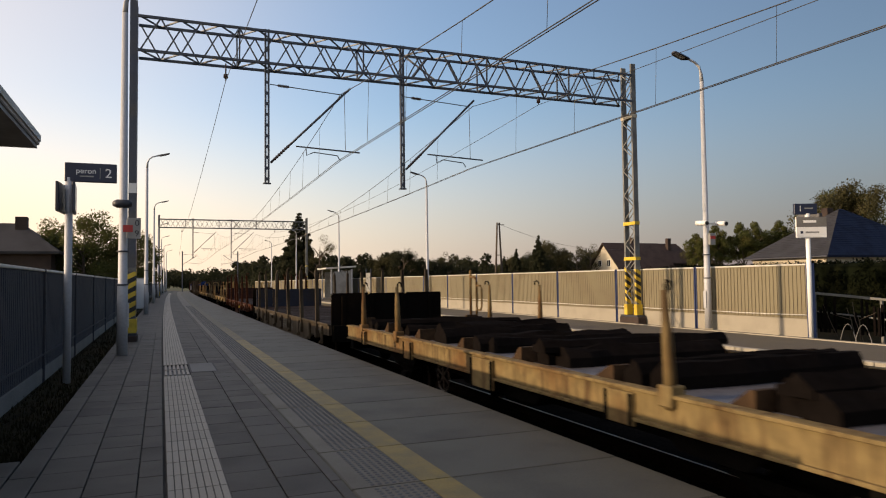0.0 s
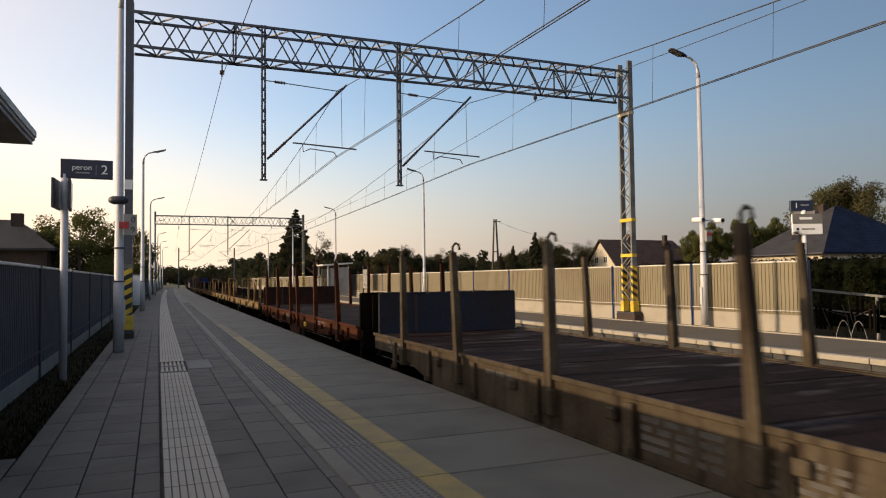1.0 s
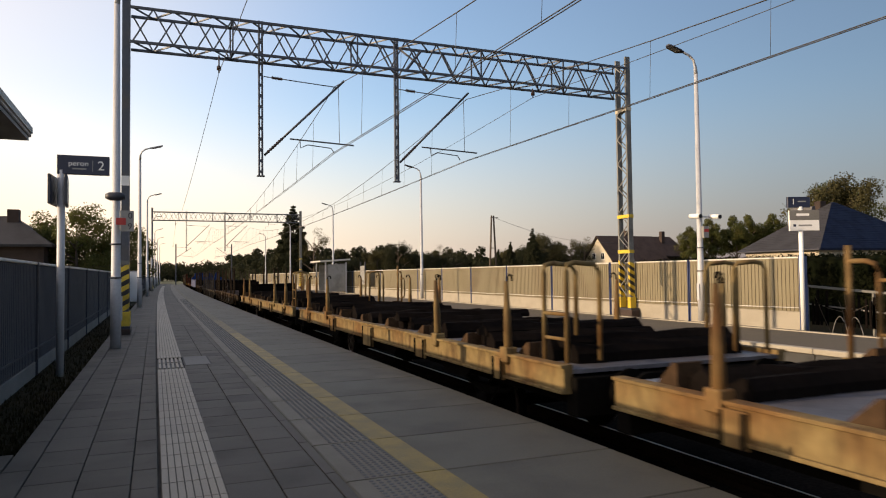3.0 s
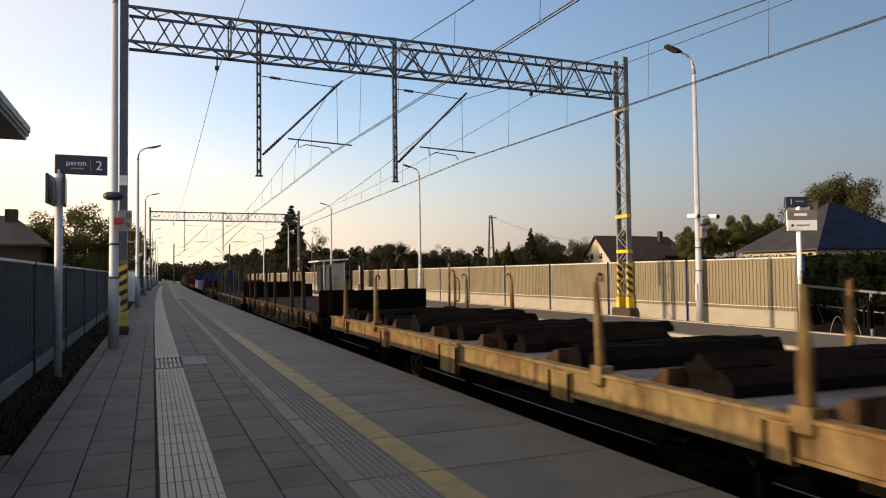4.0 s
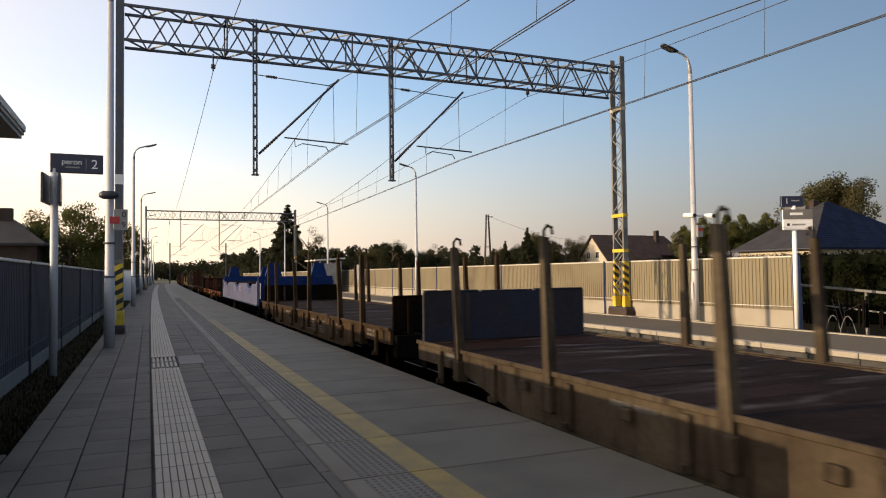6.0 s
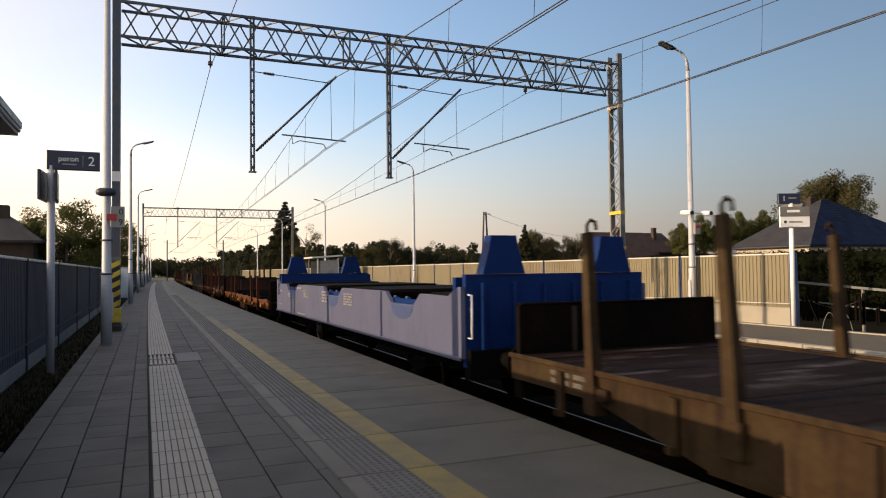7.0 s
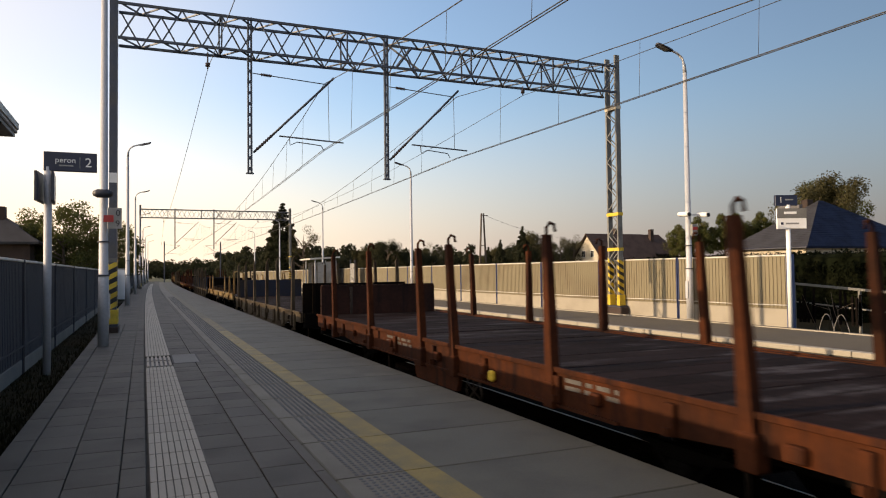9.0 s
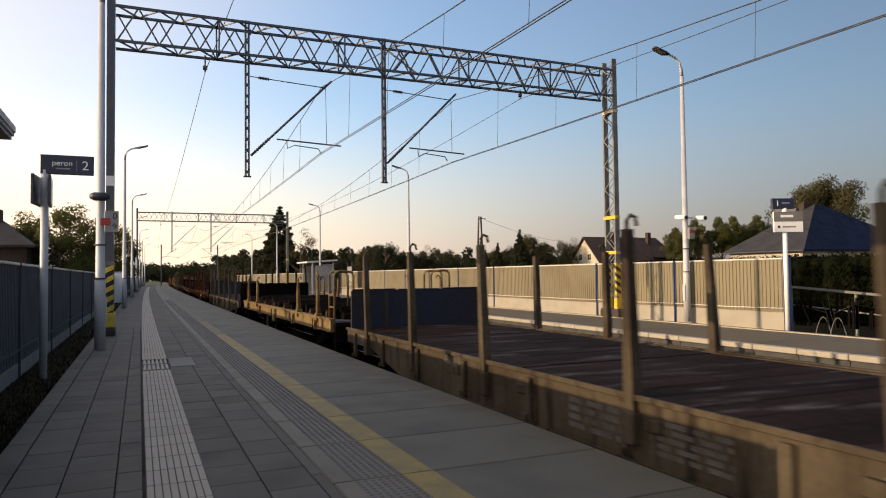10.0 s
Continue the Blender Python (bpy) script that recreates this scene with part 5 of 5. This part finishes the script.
    tube(bm, [(0, 0, -0.6), (0.05, 0, height * 0.25), (-0.05, 0.08, height * 0.55), (0.03, 0, height * 0.88)], [height * 0.028, height * 0.02, height * 0.012, 0.02], 8)
    ends = []
    for i in range(12):
        z = height * r.uniform(0.22, 0.7)
        a = r.uniform(0, 6.28)
        ln = width * 0.5 * r.uniform(0.5, 0.95)
        e = (ln * math.cos(a), ln * math.sin(a), z + height * r.uniform(0.08, 0.25))
        tube(bm, [(0, 0, z), (e[0] * 0.5, e[1] * 0.5, z + (e[2] - z) * 0.6), e], [height * 0.01, height * 0.006, 0.015], 5)
        ends.append(e)
    part("trunk", bm, M["bark"], t)
    cs, rs = [], []
    for i in range(clumps):
        if i < len(ends):
            c = ends[i]
        else:
            a, q = r.uniform(0, 6.28), math.sqrt(r.random())
            u = r.uniform(0.3, 0.98)
            prof = math.sin(math.pi * min(1, max(0, (u - 0.12) / 0.95))) ** 0.6
            c = (width * 0.42 * q * prof * math.cos(a), width * 0.42 * q * prof * math.sin(a), height * u)
        cs.append(c)
        rs.append(width * r.uniform(0.10, 0.2))
    crown = new("crown", leaf_mesh("crown", mat, cs, rs, per, size, seed))
    crown.parent = t
    return t


def build_conifer(name, label, height, width, mat, seed):
    t = thing(name, Matrix(), label, "tree", "trees round the station")
    part("trunk", tube(B(), [(0, 0, -0.6), (0, 0, height * 0.5), (0, 0, height * 0.97)], [height * 0.02, height * 0.012, 0.02], 8), M["bark"], t)
    r = random.Random(seed)
    cs, rs = [], []
    z = height * 0.1
    while z < height:
        k = 1 - z / height
        n = max(3, int(22 * k) + 3)
        for i in range(n):
            a = r.uniform(0, 6.28)
            ln = width * 0.5 * (k ** 0.8) * r.uniform(0.45, 1.0)
            cs.append((ln * math.cos(a), ln * math.sin(a), z - ln * 0.25))
            rs.append(max(0.2, width * 0.13 * (0.2 + k)))
        z += height * 0.033
    crown = new("crown", leaf_mesh("crown", mat, cs, rs, 170, 0.12, seed, 0.7))
    crown.parent = t
    return t


def plant(src, x, y, z=-0.6, size=1.0, turn=0.0):
    c = copy_thing(src, pose(x, y, z, 0, 0, turn))
    c.scale = (size, size, size)
    return c


def build_trees():
    big = build_broadleaf("broadleaf_tree", "broad green tree turning brown in autumn", 10.0, 8.5, M["leaf"], 1)
    brown = build_broadleaf("broadleaf_tree", "brown-green autumn tree with dense crown", 9.0, 7.5, M["leaf_autumn"], 2, per=620, size=0.1)
    tall = build_broadleaf("broadleaf_tree", "tall olive-green tree with an upright crown", 11.0, 5.0, M["leaf"], 3, clumps=30)
    sparse = build_broadleaf("birch_tree", "thin pale tree with a sparse open crown", 9.0, 5.0, M["leaf_autumn"], 4, per=150, size=0.085, clumps=20)
    dark = build_broadleaf("broadleaf_tree", "dark green tree with a round crown", 9.0, 8.0, M["leaf_dark"], 5)
    fir = build_conifer("conifer", "dark pointed conifer beyond the platform", 12.0, 6.6, M["leaf_dark"], 6)
    big.matrix_basis = pose(-5.6, 62, -0.6)
    big.scale = (0.72, 0.72, 0.74)
    plant(big, -3.3, 66, size=0.66, turn=80)
    plant(big, -7.6, 66, size=0.7, turn=200)
    plant(big, -1.9, 70, size=0.62, turn=300)
    brown.matrix_basis = pose(97.5, 76, -0.6)
    brown.scale = (1.7, 1.7, 1.75)
    plant(big, 108, 84, size=1.6, turn=40)
    tall.matrix_basis = pose(84, 92, -0.6)
    tall.scale = (0.9, 0.9, 0.85)
    for x, y, s, a in ((88.5, 92, 0.98, 30), (93, 91, 1.02, 70), (98, 93, 1.05, 120), (103, 93, 1.08, 170), (108, 95, 0.95, 10)):
        plant(tall, x, y, size=s, turn=a)
    sparse.matrix_basis = pose(22.6, 105, -0.6)
    for x, y, s in ((76, 112, 0.95), (73, 112, 0.9), (31.5, 150, 0.8)):
        plant(sparse, x, y, size=s, turn=x * 9)
    fir.matrix_basis = pose(20.4, 110, -0.6)
    fir.scale = (1.35, 1.35, 1.08)
    for x, y, s in ((58.4, 101, 0.78), (55.3, 103, 0.6), (53.5, 104, 0.5), (21.6, 118, 0.75), (19.6, 119, 0.62)):
        plant(fir, x, y, size=s, turn=x * 7)
    dark.matrix_basis = pose(38.5, 112, -0.6)
    dark.scale = (0.78, 0.78, 0.9)
    rnd = random.Random(11)
    for x, y, s, src in ((68, 113, 0.98, brown), (64, 112, 0.85, dark), (71, 118, 0.95, dark), (47.5, 114, 0.78, sparse), (46, 115, 0.72, dark), (33, 118, 0.6, dark), (51, 116, 0.6, dark),
                         (42.5, 118, 0.62, brown), (36, 116, 0.68, brown), (79.5, 120, 1.0, dark), (84, 112, 0.92, brown), (91, 116, 0.95, dark), (61, 116, 0.7, brown), (28, 122, 0.55, dark), (96, 118, 0.9, dark), (94.5, 102, 1.05, brown)):
        plant(src, x, y, size=s, turn=rnd.uniform(0, 360))
    # far woods: one uncountable belt
    cs, rs = [], []
    r = random.Random(5)
    for i in range(760):
        y = r.uniform(140, 330)
        x = r.uniform(-45, 0.75 * y) if r.random() < 0.8 else r.uniform(10 + bend(y), 45 + bend(y))
        if abs(x - 7 - bend(y)) < 13:
            continue
        top = r.uniform(4.5, 8.5) + (2.5 if y > 260 else 0)
        for k in range(3):
            cs.append((x + r.uniform(-2, 2), y + r.uniform(-2, 2), top * (0.25 + 0.32 * k) - 0.6))
            rs.append(r.uniform(1.8, 3.0) * (1 - 0.22 * k))
    tagged(new("far_woods", leaf_mesh("far_woods", M["leaf_dark"], cs, rs, 150, 0.34, 9)), "dark belt of far woods along the horizon", "woods", kind="stuff")
    cs = [(r.uniform(-60, 60) + bend(y), y, r.uniform(0.5, 7.5)) for y in [r.uniform(420, 520) for _ in range(420)]]
    cs += [(r.uniform(60, 420), r.uniform(330, 420), r.uniform(0.5, 8)) for _ in range(420)]
    tagged(new("horizon_woods", leaf_mesh("horizon_woods", M["leaf_dark"], cs, [r.uniform(3, 4.5) for _ in cs], 60, 0.9, 10)), "hazy line of woods at the horizon", "woods", kind="stuff")
    cs, rs = [], []
    for i in range(210):
        y = -2 + 30 * i / 210
        for k in range(8):
            z = min(-0.3 + 0.34 * k, 1.72) + r.uniform(-0.06, 0.06)
            cs.append((r.uniform(21.2, 21.45) if k < 6 else r.uniform(21.2, 22.6), y + r.uniform(-0.2, 0.2), z))
            rs.append(r.uniform(0.2, 0.3))
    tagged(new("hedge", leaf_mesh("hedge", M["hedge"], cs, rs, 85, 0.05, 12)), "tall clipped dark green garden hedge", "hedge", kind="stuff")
    # added dark block that fills gaps between leaves in place of inner shade
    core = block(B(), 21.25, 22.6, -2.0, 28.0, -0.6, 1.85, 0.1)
    single("hedge", core, M["hedge"], "solid dark core standing in for shade inside the garden hedge", "hedge", kind="stuff")
    cs = [(r.uniform(19.2, 20.4), r.uniform(9, 12.5), r.uniform(-0.2, 0.9)) for _ in range(30)]
    tagged(new("garden_shrub", leaf_mesh("garden_shrub", M["leaf_autumn"], cs, [r.uniform(0.2, 0.4) for _ in cs], 50, 0.06, 13)), "orange-brown autumn shrub before the hedge", "shrub", kind="stuff")
    # short grass tufts on the verge
    tufts, q = [], np.random.RandomState(3)
    n = 5200
    px, py = q.uniform(-1.62, -1.04, n), 6.7 + 34 * q.rand(n) ** 1.6
    hgt, ang = q.uniform(0.02, 0.07, n), q.uniform(0, 6.28, n)
    vs = []
    for i in range(n):
        x, y = px[i] + bend(py[i]), py[i]
        dx, dy = 0.012 * math.cos(ang[i]), 0.012 * math.sin(ang[i])
        vs += [(x - dx, y - dy, -0.07), (x + dx, y + dy, -0.07), (x + dy * 2, y + dx * 2, -0.05 + hgt[i])]
    d = bpy.data.meshes.new("verge_grass")
    d.from_pydata(vs, [], [(3 * i, 3 * i + 1, 3 * i + 2) for i in range(n)])
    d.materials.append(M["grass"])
    tagged(new("verge_grass", d), "short rough grass blades along the fence", "grass", kind="stuff")


# ---- houses and garden ----
def hip_roof(bm, x0, x1, y0, y1, z, ridge_z, rx0, rx1, ry0, ry1, thick=0.18):
    base = [(x0, y0), (x1, y0), (x1, y1), (x0, y1)]
    lo = [bm.verts.new((x, y, z - thick)) for x, y in base]
    hi = [bm.verts.new((x, y, z)) for x, y in base]
    a, b = bm.verts.new((rx0, ry0, ridge_z)), bm.verts.new((rx1, ry1, ridge_z))
    bm.faces.new(lo[::-1])
    for i in range(4):
        bm.faces.new((lo[i], lo[(i + 1) % 4], hi[(i + 1) % 4], hi[i]))
    if abs(rx1 - rx0) >= abs(ry1 - ry0):
        bm.faces.new((hi[0], hi[1], b, a)), bm.faces.new((hi[1], hi[2], b)), bm.faces.new((hi[2], hi[3], a, b)), bm.faces.new((hi[3], hi[0], a))
    else:
        bm.faces.new((hi[0], hi[1], a)), bm.faces.new((hi[1], hi[2], b, a)), bm.faces.new((hi[2], hi[3], b)), bm.faces.new((hi[3], hi[0], a, b))


def tile_rows(bm, a, b, c, d, n, lift=0.025):
    """Raised courses on a roof plane whose eave runs a-b and whose top runs d-c."""
    a, b, c, d = (Vector(v) for v in (a, b, c, d))
    up = (b - a).cross(d - a).normalized()
    if up.z < 0:
        up = -up
    for i in range(n):
        p, q = a.lerp(d, i / n), b.lerp(c, i / n)
        p2, q2 = a.lerp(d, (i + 0.96) / n), b.lerp(c, (i + 0.96) / n)
        v = [bm.verts.new(x) for x in (p + up * lift, q + up * lift, q2 + up * 0.008, p2 + up * 0.008, p + up * 0.004, q + up * 0.004)]
        bm.faces.new(v[:4]), bm.faces.new((v[4], v[5], v[1], v[0]))


def house_window(parent, m):
    w = part("window", block(B(), -0.55, 0.55, -0.03, 0.03, -0.65, 0.65), M["sign_white"], parent)
    w.matrix_basis = m
    for x in (-0.26, 0.26):
        part("pane", block(B(), x - 0.22, x + 0.22, -0.04, -0.031, -0.57, 0.57), M["pane"], w)


def build_houses():
    h = thing("house", Matrix(), "low house with a steep dark blue-grey hipped roof", "house", "houses")
    x0, x1, y0, y1, z, rz = 52.2, 70.0, 42.0, 51.0, 3.25, 7.85
    part("wall", block(B(), x0 + 0.5, x1 - 0.5, y0 + 0.5, y1 - 0.5, -1.2, z - 0.05), M["plaster"], h, "cream plaster wall")
    bm = B()
    hip_roof(bm, x0, x1, y0, y1, z, rz, 60.0, 60.4, 46.9, 46.9)
    roof = part("roof", bm, M["roof_blue"], h)
    # one roof in two tones: grey on the sunlit plane, dark blue on the shaded
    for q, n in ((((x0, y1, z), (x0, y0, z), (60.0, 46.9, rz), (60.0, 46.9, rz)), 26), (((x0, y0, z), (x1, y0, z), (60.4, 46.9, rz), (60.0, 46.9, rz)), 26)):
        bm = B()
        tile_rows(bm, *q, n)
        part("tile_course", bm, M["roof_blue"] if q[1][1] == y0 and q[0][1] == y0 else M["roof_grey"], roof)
    part("gutter", beam(B(), (x0 - 0.06, y0, z - 0.1), (x0 - 0.06, y1, z - 0.1), 0.12, 0.12), M["dark_steel"], roof)
    part("chimney", block(B(), 59.2, 60.0, 47.5, 48.2, 5.0, 8.0, 0.02), M["brick_wall"], roof)
    house_window(h, pose(x0 + 0.48, 46.5, 1.6, 0, 0, -90))
    house_window(h, pose(x0 + 4.0, y0 + 0.48, 1.6))

    g = thing("house", Matrix(), "house with a sunlit pale gable and brown tiled roof", "house", "houses")
    bm = prism(B(), [(105.6, -1.2), (114.4, -1.2), (114.4, 3.7), (110.0, 7.9), (105.6, 3.7)], 0, 12.0)
    for v in bm.verts:
        v.co.x += 77.8
    part("wall", bm, M["plaster"], g, "pale plaster gable wall")
    for s in (-1, 1):
        bm = B()
        v = [(77.3, 110 + s * 5.0, 3.2), (90.4, 110 + s * 5.0, 3.2), (90.4, 110, 8.1), (77.3, 110, 8.1)]
        lo = [bm.verts.new(p) for p in v]
        hi = [bm.verts.new((p[0], p[1], p[2] + 0.2)) for p in v]
        bm.faces.new(lo), bm.faces.new(hi)
        for i in range(4):
            bm.faces.new((lo[i], lo[(i + 1) % 4], hi[(i + 1) % 4], hi[i]))
        part("roof", bm, M["roof_red"], g)
    part("chimney", block(B(), 84.5, 85.2, 110.4, 111.1, 7.0, 9.4, 0.02), M["brick_wall"], g)
    for y, z in ((108.6, 4.4), (111.4, 4.4), (108.2, 1.5), (111.8, 1.5)):
        house_window(g, pose(77.78, y, z, 0, 0, -90))
    b = thing("house", Matrix(), "brown house with a dark tiled roof among trees", "house", "houses")
    part("wall", block(B(), 93.2, 101, 112, 119, -1.2, 4.4), M["brick_wall"], b)
    bm = B()
    hip_roof(bm, 92.6, 101.6, 111.4, 119.6, 4.5, 8.6, 95, 99.5, 115.5, 115.5)
    part("roof", bm, M["roof_red"], b)
    part("chimney", block(B(), 96.2, 97.0, 114, 114.8, 7.0, 9.6, 0.02), M["brick_wall"], b)

    c = thing("house", Matrix(), "old brick house with a low hipped roof and chimney", "house", "houses")
    part("wall", block(B(), -15.4, -7.5, 59.0, 68.0, -1.0, 3.85), M["brick_wall"], c)
    bm = B()
    hip_roof(bm, -16.0, -6.9, 58.4, 68.6, 3.95, 6.3, -12.2, -10.0, 62.5, 62.6)
    part("roof", bm, M["roof_grey"], c)
    part("chimney", block(B(), -10.3, -9.5, 61.6, 62.4, 5.0, 6.75, 0.02), M["brick_wall"], c)

    p = thing("utility_pole", Matrix(), "dark wooden twin-leg utility pole", "utility pole")
    for s in (-1, 1):
        part("leg", tube(B(), [(44.4 + s * 0.62, 88, -0.8), (44.4 + s * 0.16, 88, 9.6)], [0.17, 0.12], 8), M["bark"], p)
    part("brace", beam(B(), (43.95, 88, 5.0), (44.85, 88, 5.0), 0.12, 0.12), M["bark"], p)
    part("crossarm", beam(B(), (44.1, 88, 9.3), (45.3, 88, 9.3), 0.1, 0.1), M["bark"], p)
    part("cable", tube(B(), wire_points((44.8, 88, 9.3), (80, 108, 7.0), 1.2, 10), 0.02, 4), M["wire"], p)


def build_garden():
    f = thing("garden_fence", Matrix(), "low grey rail fence falling along the ramp beside dry stems", "fence")

    def top(y):
        return 0.965 - 0.0685 * (14.1 - y)
    for i in range(7):
        y = 2.4 + i * 1.95
        part("post", beam(B(), (16.95, y, -0.7), (16.95, y, top(y)), 0.06, 0.06), M["mast_paint"], f)
    for drop, w in ((0.0, 0.06), (0.5, 0.035)):
        part("rail", beam(B(), (16.9, 2.0, top(2.0) - drop), (16.9, 14.2, top(14.2) - drop), w, w), M["mast_paint"], f)
    r = random.Random(4)
    for i in range(60):
        y = r.uniform(3.2, 14.8)
        z = top(y) - r.uniform(0.02, 0.5)
        part("slat", block(B(), 16.84, 16.87, y - 0.03, y + 0.03, -0.1, z), M["timber"], f)
    for i in range(16):
        y = r.uniform(5.0, 13.5)
        pts = [(16.7, y, -0.4), (16.6 + r.uniform(-0.1, 0.1), y + r.uniform(-0.2, 0.2), 0.3), (16.65, y + r.uniform(-0.5, 0.5), r.uniform(0.4, 0.8))]
        part("stem", tube(B(), pts, [0.012, 0.01, 0.005], 5), M["bark"], f)
    for y in (11.75, 12.15):
        b = thing("cycle_hoop", pose(15.7, y, -0.5), "pale bent steel cycle stand", "cycle stand", "cycle stands")
        pts = [(0, -0.25 + 0.5 * k / 10, 0.75 - 1.9 * (k / 10 - 0.5) ** 2 * 1.2) for k in range(11)]
        part("tube", tube(B(), [(0, -0.25, 0.0)] + pts[1:-1] + [(0, 0.25, 0.0)], 0.010, 8), M["concrete"], b)


# ---- paving pieces ----
def build_paving():
    dz = -0.004
    slab = mesh(block(B(), 0.004, 0.341, 0.004, 0.491, -0.03, 0, 0.004), "paving_slab", M["slab"])
    narrow = mesh(block(B(), 0.004, 0.171, 0.004, 0.491, -0.03, 0, 0.004), "paving_slab", M["slab"])
    border = mesh(block(B(), 0.004, 0.195, 0.004, 0.99, -0.06, 0, 0.004), "border_kerb", M["slab"])
    infill = mesh(block(B(), 0.003, 0.079, 0.004, 0.99, -0.03, 0, 0.002), "border_kerb", M["slab"])
    cols = [(-0.83, slab, 0.1), (-0.485, slab, 0.33), (-0.14, narrow, 0.2), (0.452, slab, 0.05), (0.798, slab, 0.28)]
    rest = []
    for x, d, off in cols:
        y = -2.95 + off
        while y < 150:
            if y < 22:
                o = new("paving_slab", d)
                o.parent, o.matrix_basis = PLATFORM, on_line(x, y, dz + random.uniform(-0.0015, 0.0015))
            else:
                rest.append((x, d is narrow, y))
            y += 0.495
    bm = B()
    for x, nar, y in rest:
        w = 0.171 if nar else 0.341
        x += bend(y)
        v = [bm.verts.new(p) for p in ((x + 0.004, y + 0.004, dz), (x + w, y + 0.004, dz), (x + w, y + 0.491, dz), (x + 0.004, y + 0.491, dz))]
        bm.faces.new(v)
    tagged(part("far_paving", bm, M["slab"], PLATFORM), kind="stuff")
    for i in range(-5, 120):
        o = new("border_kerb", border)
        o.parent, o.matrix_basis = PLATFORM, on_line(-1.03, 2.0 + i, dz + 0.004)
        o = new("border_kerb", infill)
        o.parent, o.matrix_basis = PLATFORM, on_line(1.143, 2.0 + i, dz)
    # wide paving beside the shelter
    wide = mesh(block(B(), 0.004, 0.341, 0.004, 0.491, -0.03, 0, 0.004), "paving_slab", M["slab"])
    bm = B()
    block(bm, -7.5, -1.035, -30.0, 6.62, -1.24, dz - 0.031)
    part("shelter_base", bm, M["joint"], PLATFORM)
    for k in range(2):
        for i in range(19):
            o = new("paving_slab", wide)
            o.parent, o.matrix_basis = PLATFORM, pose(-1.38 - 0.345 * k, -2.8 + 0.495 * i, dz)
    # ribbed guide path; darker gap colour paints the shade between the ribs
    bm = B()
    block(bm, 0.004, 0.412, 0.003, 0.397, -0.03, -0.004)
    for k in range(8):
        x = 0.03 + k * 0.0497
        block(bm, x - 0.0205, x + 0.0205, 0.006, 0.394, -0.0041, 0.004)
    guide = mesh(bm, "guide_tile", M["slab"])
    guide.materials.append(M["guide"])
    for f in guide.polygons:
        f.material_index = 1 if f.center.z > -0.0039 else 0
    bm = B()
    block(bm, 0.004, 0.396, 0.003, 0.397, -0.03, -0.016)
    for k in range(6):
        x = 0.03 + k * 0.067
        block(bm, x - 0.013, x + 0.013, 0.03, 0.37, -0.016, 0.002)
    drain = mesh(bm, "drain_tile", M["guide"])
    y = -2.8
    while y < 120:
        o = new("guide_tile", guide)
        if 11.6 < y < 12.1 or 12.4 < y < 12.9:
            y += 0.4
            bpy.data.objects.remove(o)
            continue
        o.parent, o.matrix_basis = PLATFORM, on_line(0.05, y, dz + 0.003)
        y += 0.4
    for y in (11.75, 12.5):
        g = part("drain_grate", block(B(), 0.06, 0.45, 0.0, 0.7, -0.04, -0.025), M["black"], PLATFORM, "slotted drain grate")
        g.matrix_basis = on_line(0, y, dz)
        for k in range(6):
            part("bar", block(B(), 0.075 + k * 0.065, 0.11 + k * 0.065, 0.02, 0.66, -0.024, 0.004), M["guide"], g)
    hatch = part("manhole_cover", block(B(), 0.48, 0.86, 0, 1.25, -0.03, 0.006, 0.004), M["concrete"], PLATFORM, "square manhole cover set in the paving")
    hatch.matrix_basis = on_line(0, 12.0, dz)
    part("frame", block(B(), 0.455, 0.885, -0.02, 1.27, -0.03, 0.002), M["joint"], hatch)
    # large edge slabs with moulded studs and a yellow line
    bm = B()
    block(bm, 1.2245, NEAR, 0.009, 1.101, -0.16, 0.0, 0.006)
    big = mesh(bm, "edge_slab", M["edge_slab"])
    bm = B()
    block(bm, 1.24, 1.725, 0.012, 1.098, -0.002, 0.002)
    band = mesh(bm, "tactile_band", M["tactile"])
    bm = B()
    ring = [(math.cos(2 * math.pi * k / 6), math.sin(2 * math.pi * k / 6)) for k in range(6)]
    for i in range(7):
        for j in range(18):
            cx, cy = 1.385 + i * 0.053, 0.05 + j * 0.0588
            lo = [bm.verts.new((cx + 0.019 * a, cy + 0.019 * b, 0.0021)) for a, b in ring]
            hi = [bm.verts.new((cx + 0.012 * a, cy + 0.012 * b, 0.0085)) for a, b in ring]
            bm.faces.new(hi)
            for k in range(6):
                bm.faces.new((lo[k], lo[(k + 1) % 6], hi[(k + 1) % 6], hi[k]))
    studs = mesh(bm, "studs", M["stud"])
    yellow = mesh(block(B(), 1.73, 1.965, 0.008, 1.102, -0.002, 0.003), "yellow_line", M["yellow_paint"])
    worn = yellow.copy()
    worn.materials[0] = M["yellow_worn"]
    faded = yellow.copy()
    faded.materials[0] = M["yellow_faded"]
    for i in range(-6, 125):
        m = on_line(0, 3.60 + 1.11 * i)
        s = new("edge_slab", big)
        s.parent, s.matrix_basis = PLATFORM, m
        for d, nm in ((band, "tactile_band"), (yellow if i < 13 else faded if i < 18 else worn, "yellow_line")) + (((studs, "studs"),) if i < 40 else ()):
            o = new(nm, d)
            o.parent = s


build_trees()
build_houses()
build_garden()
build_sign_near()
build_sign_far()
build_km_post()
build_loudspeaker()
build_cctv()
build_shelter()
build_far_shelter()
build_cabinet()
build_paving()

motions()
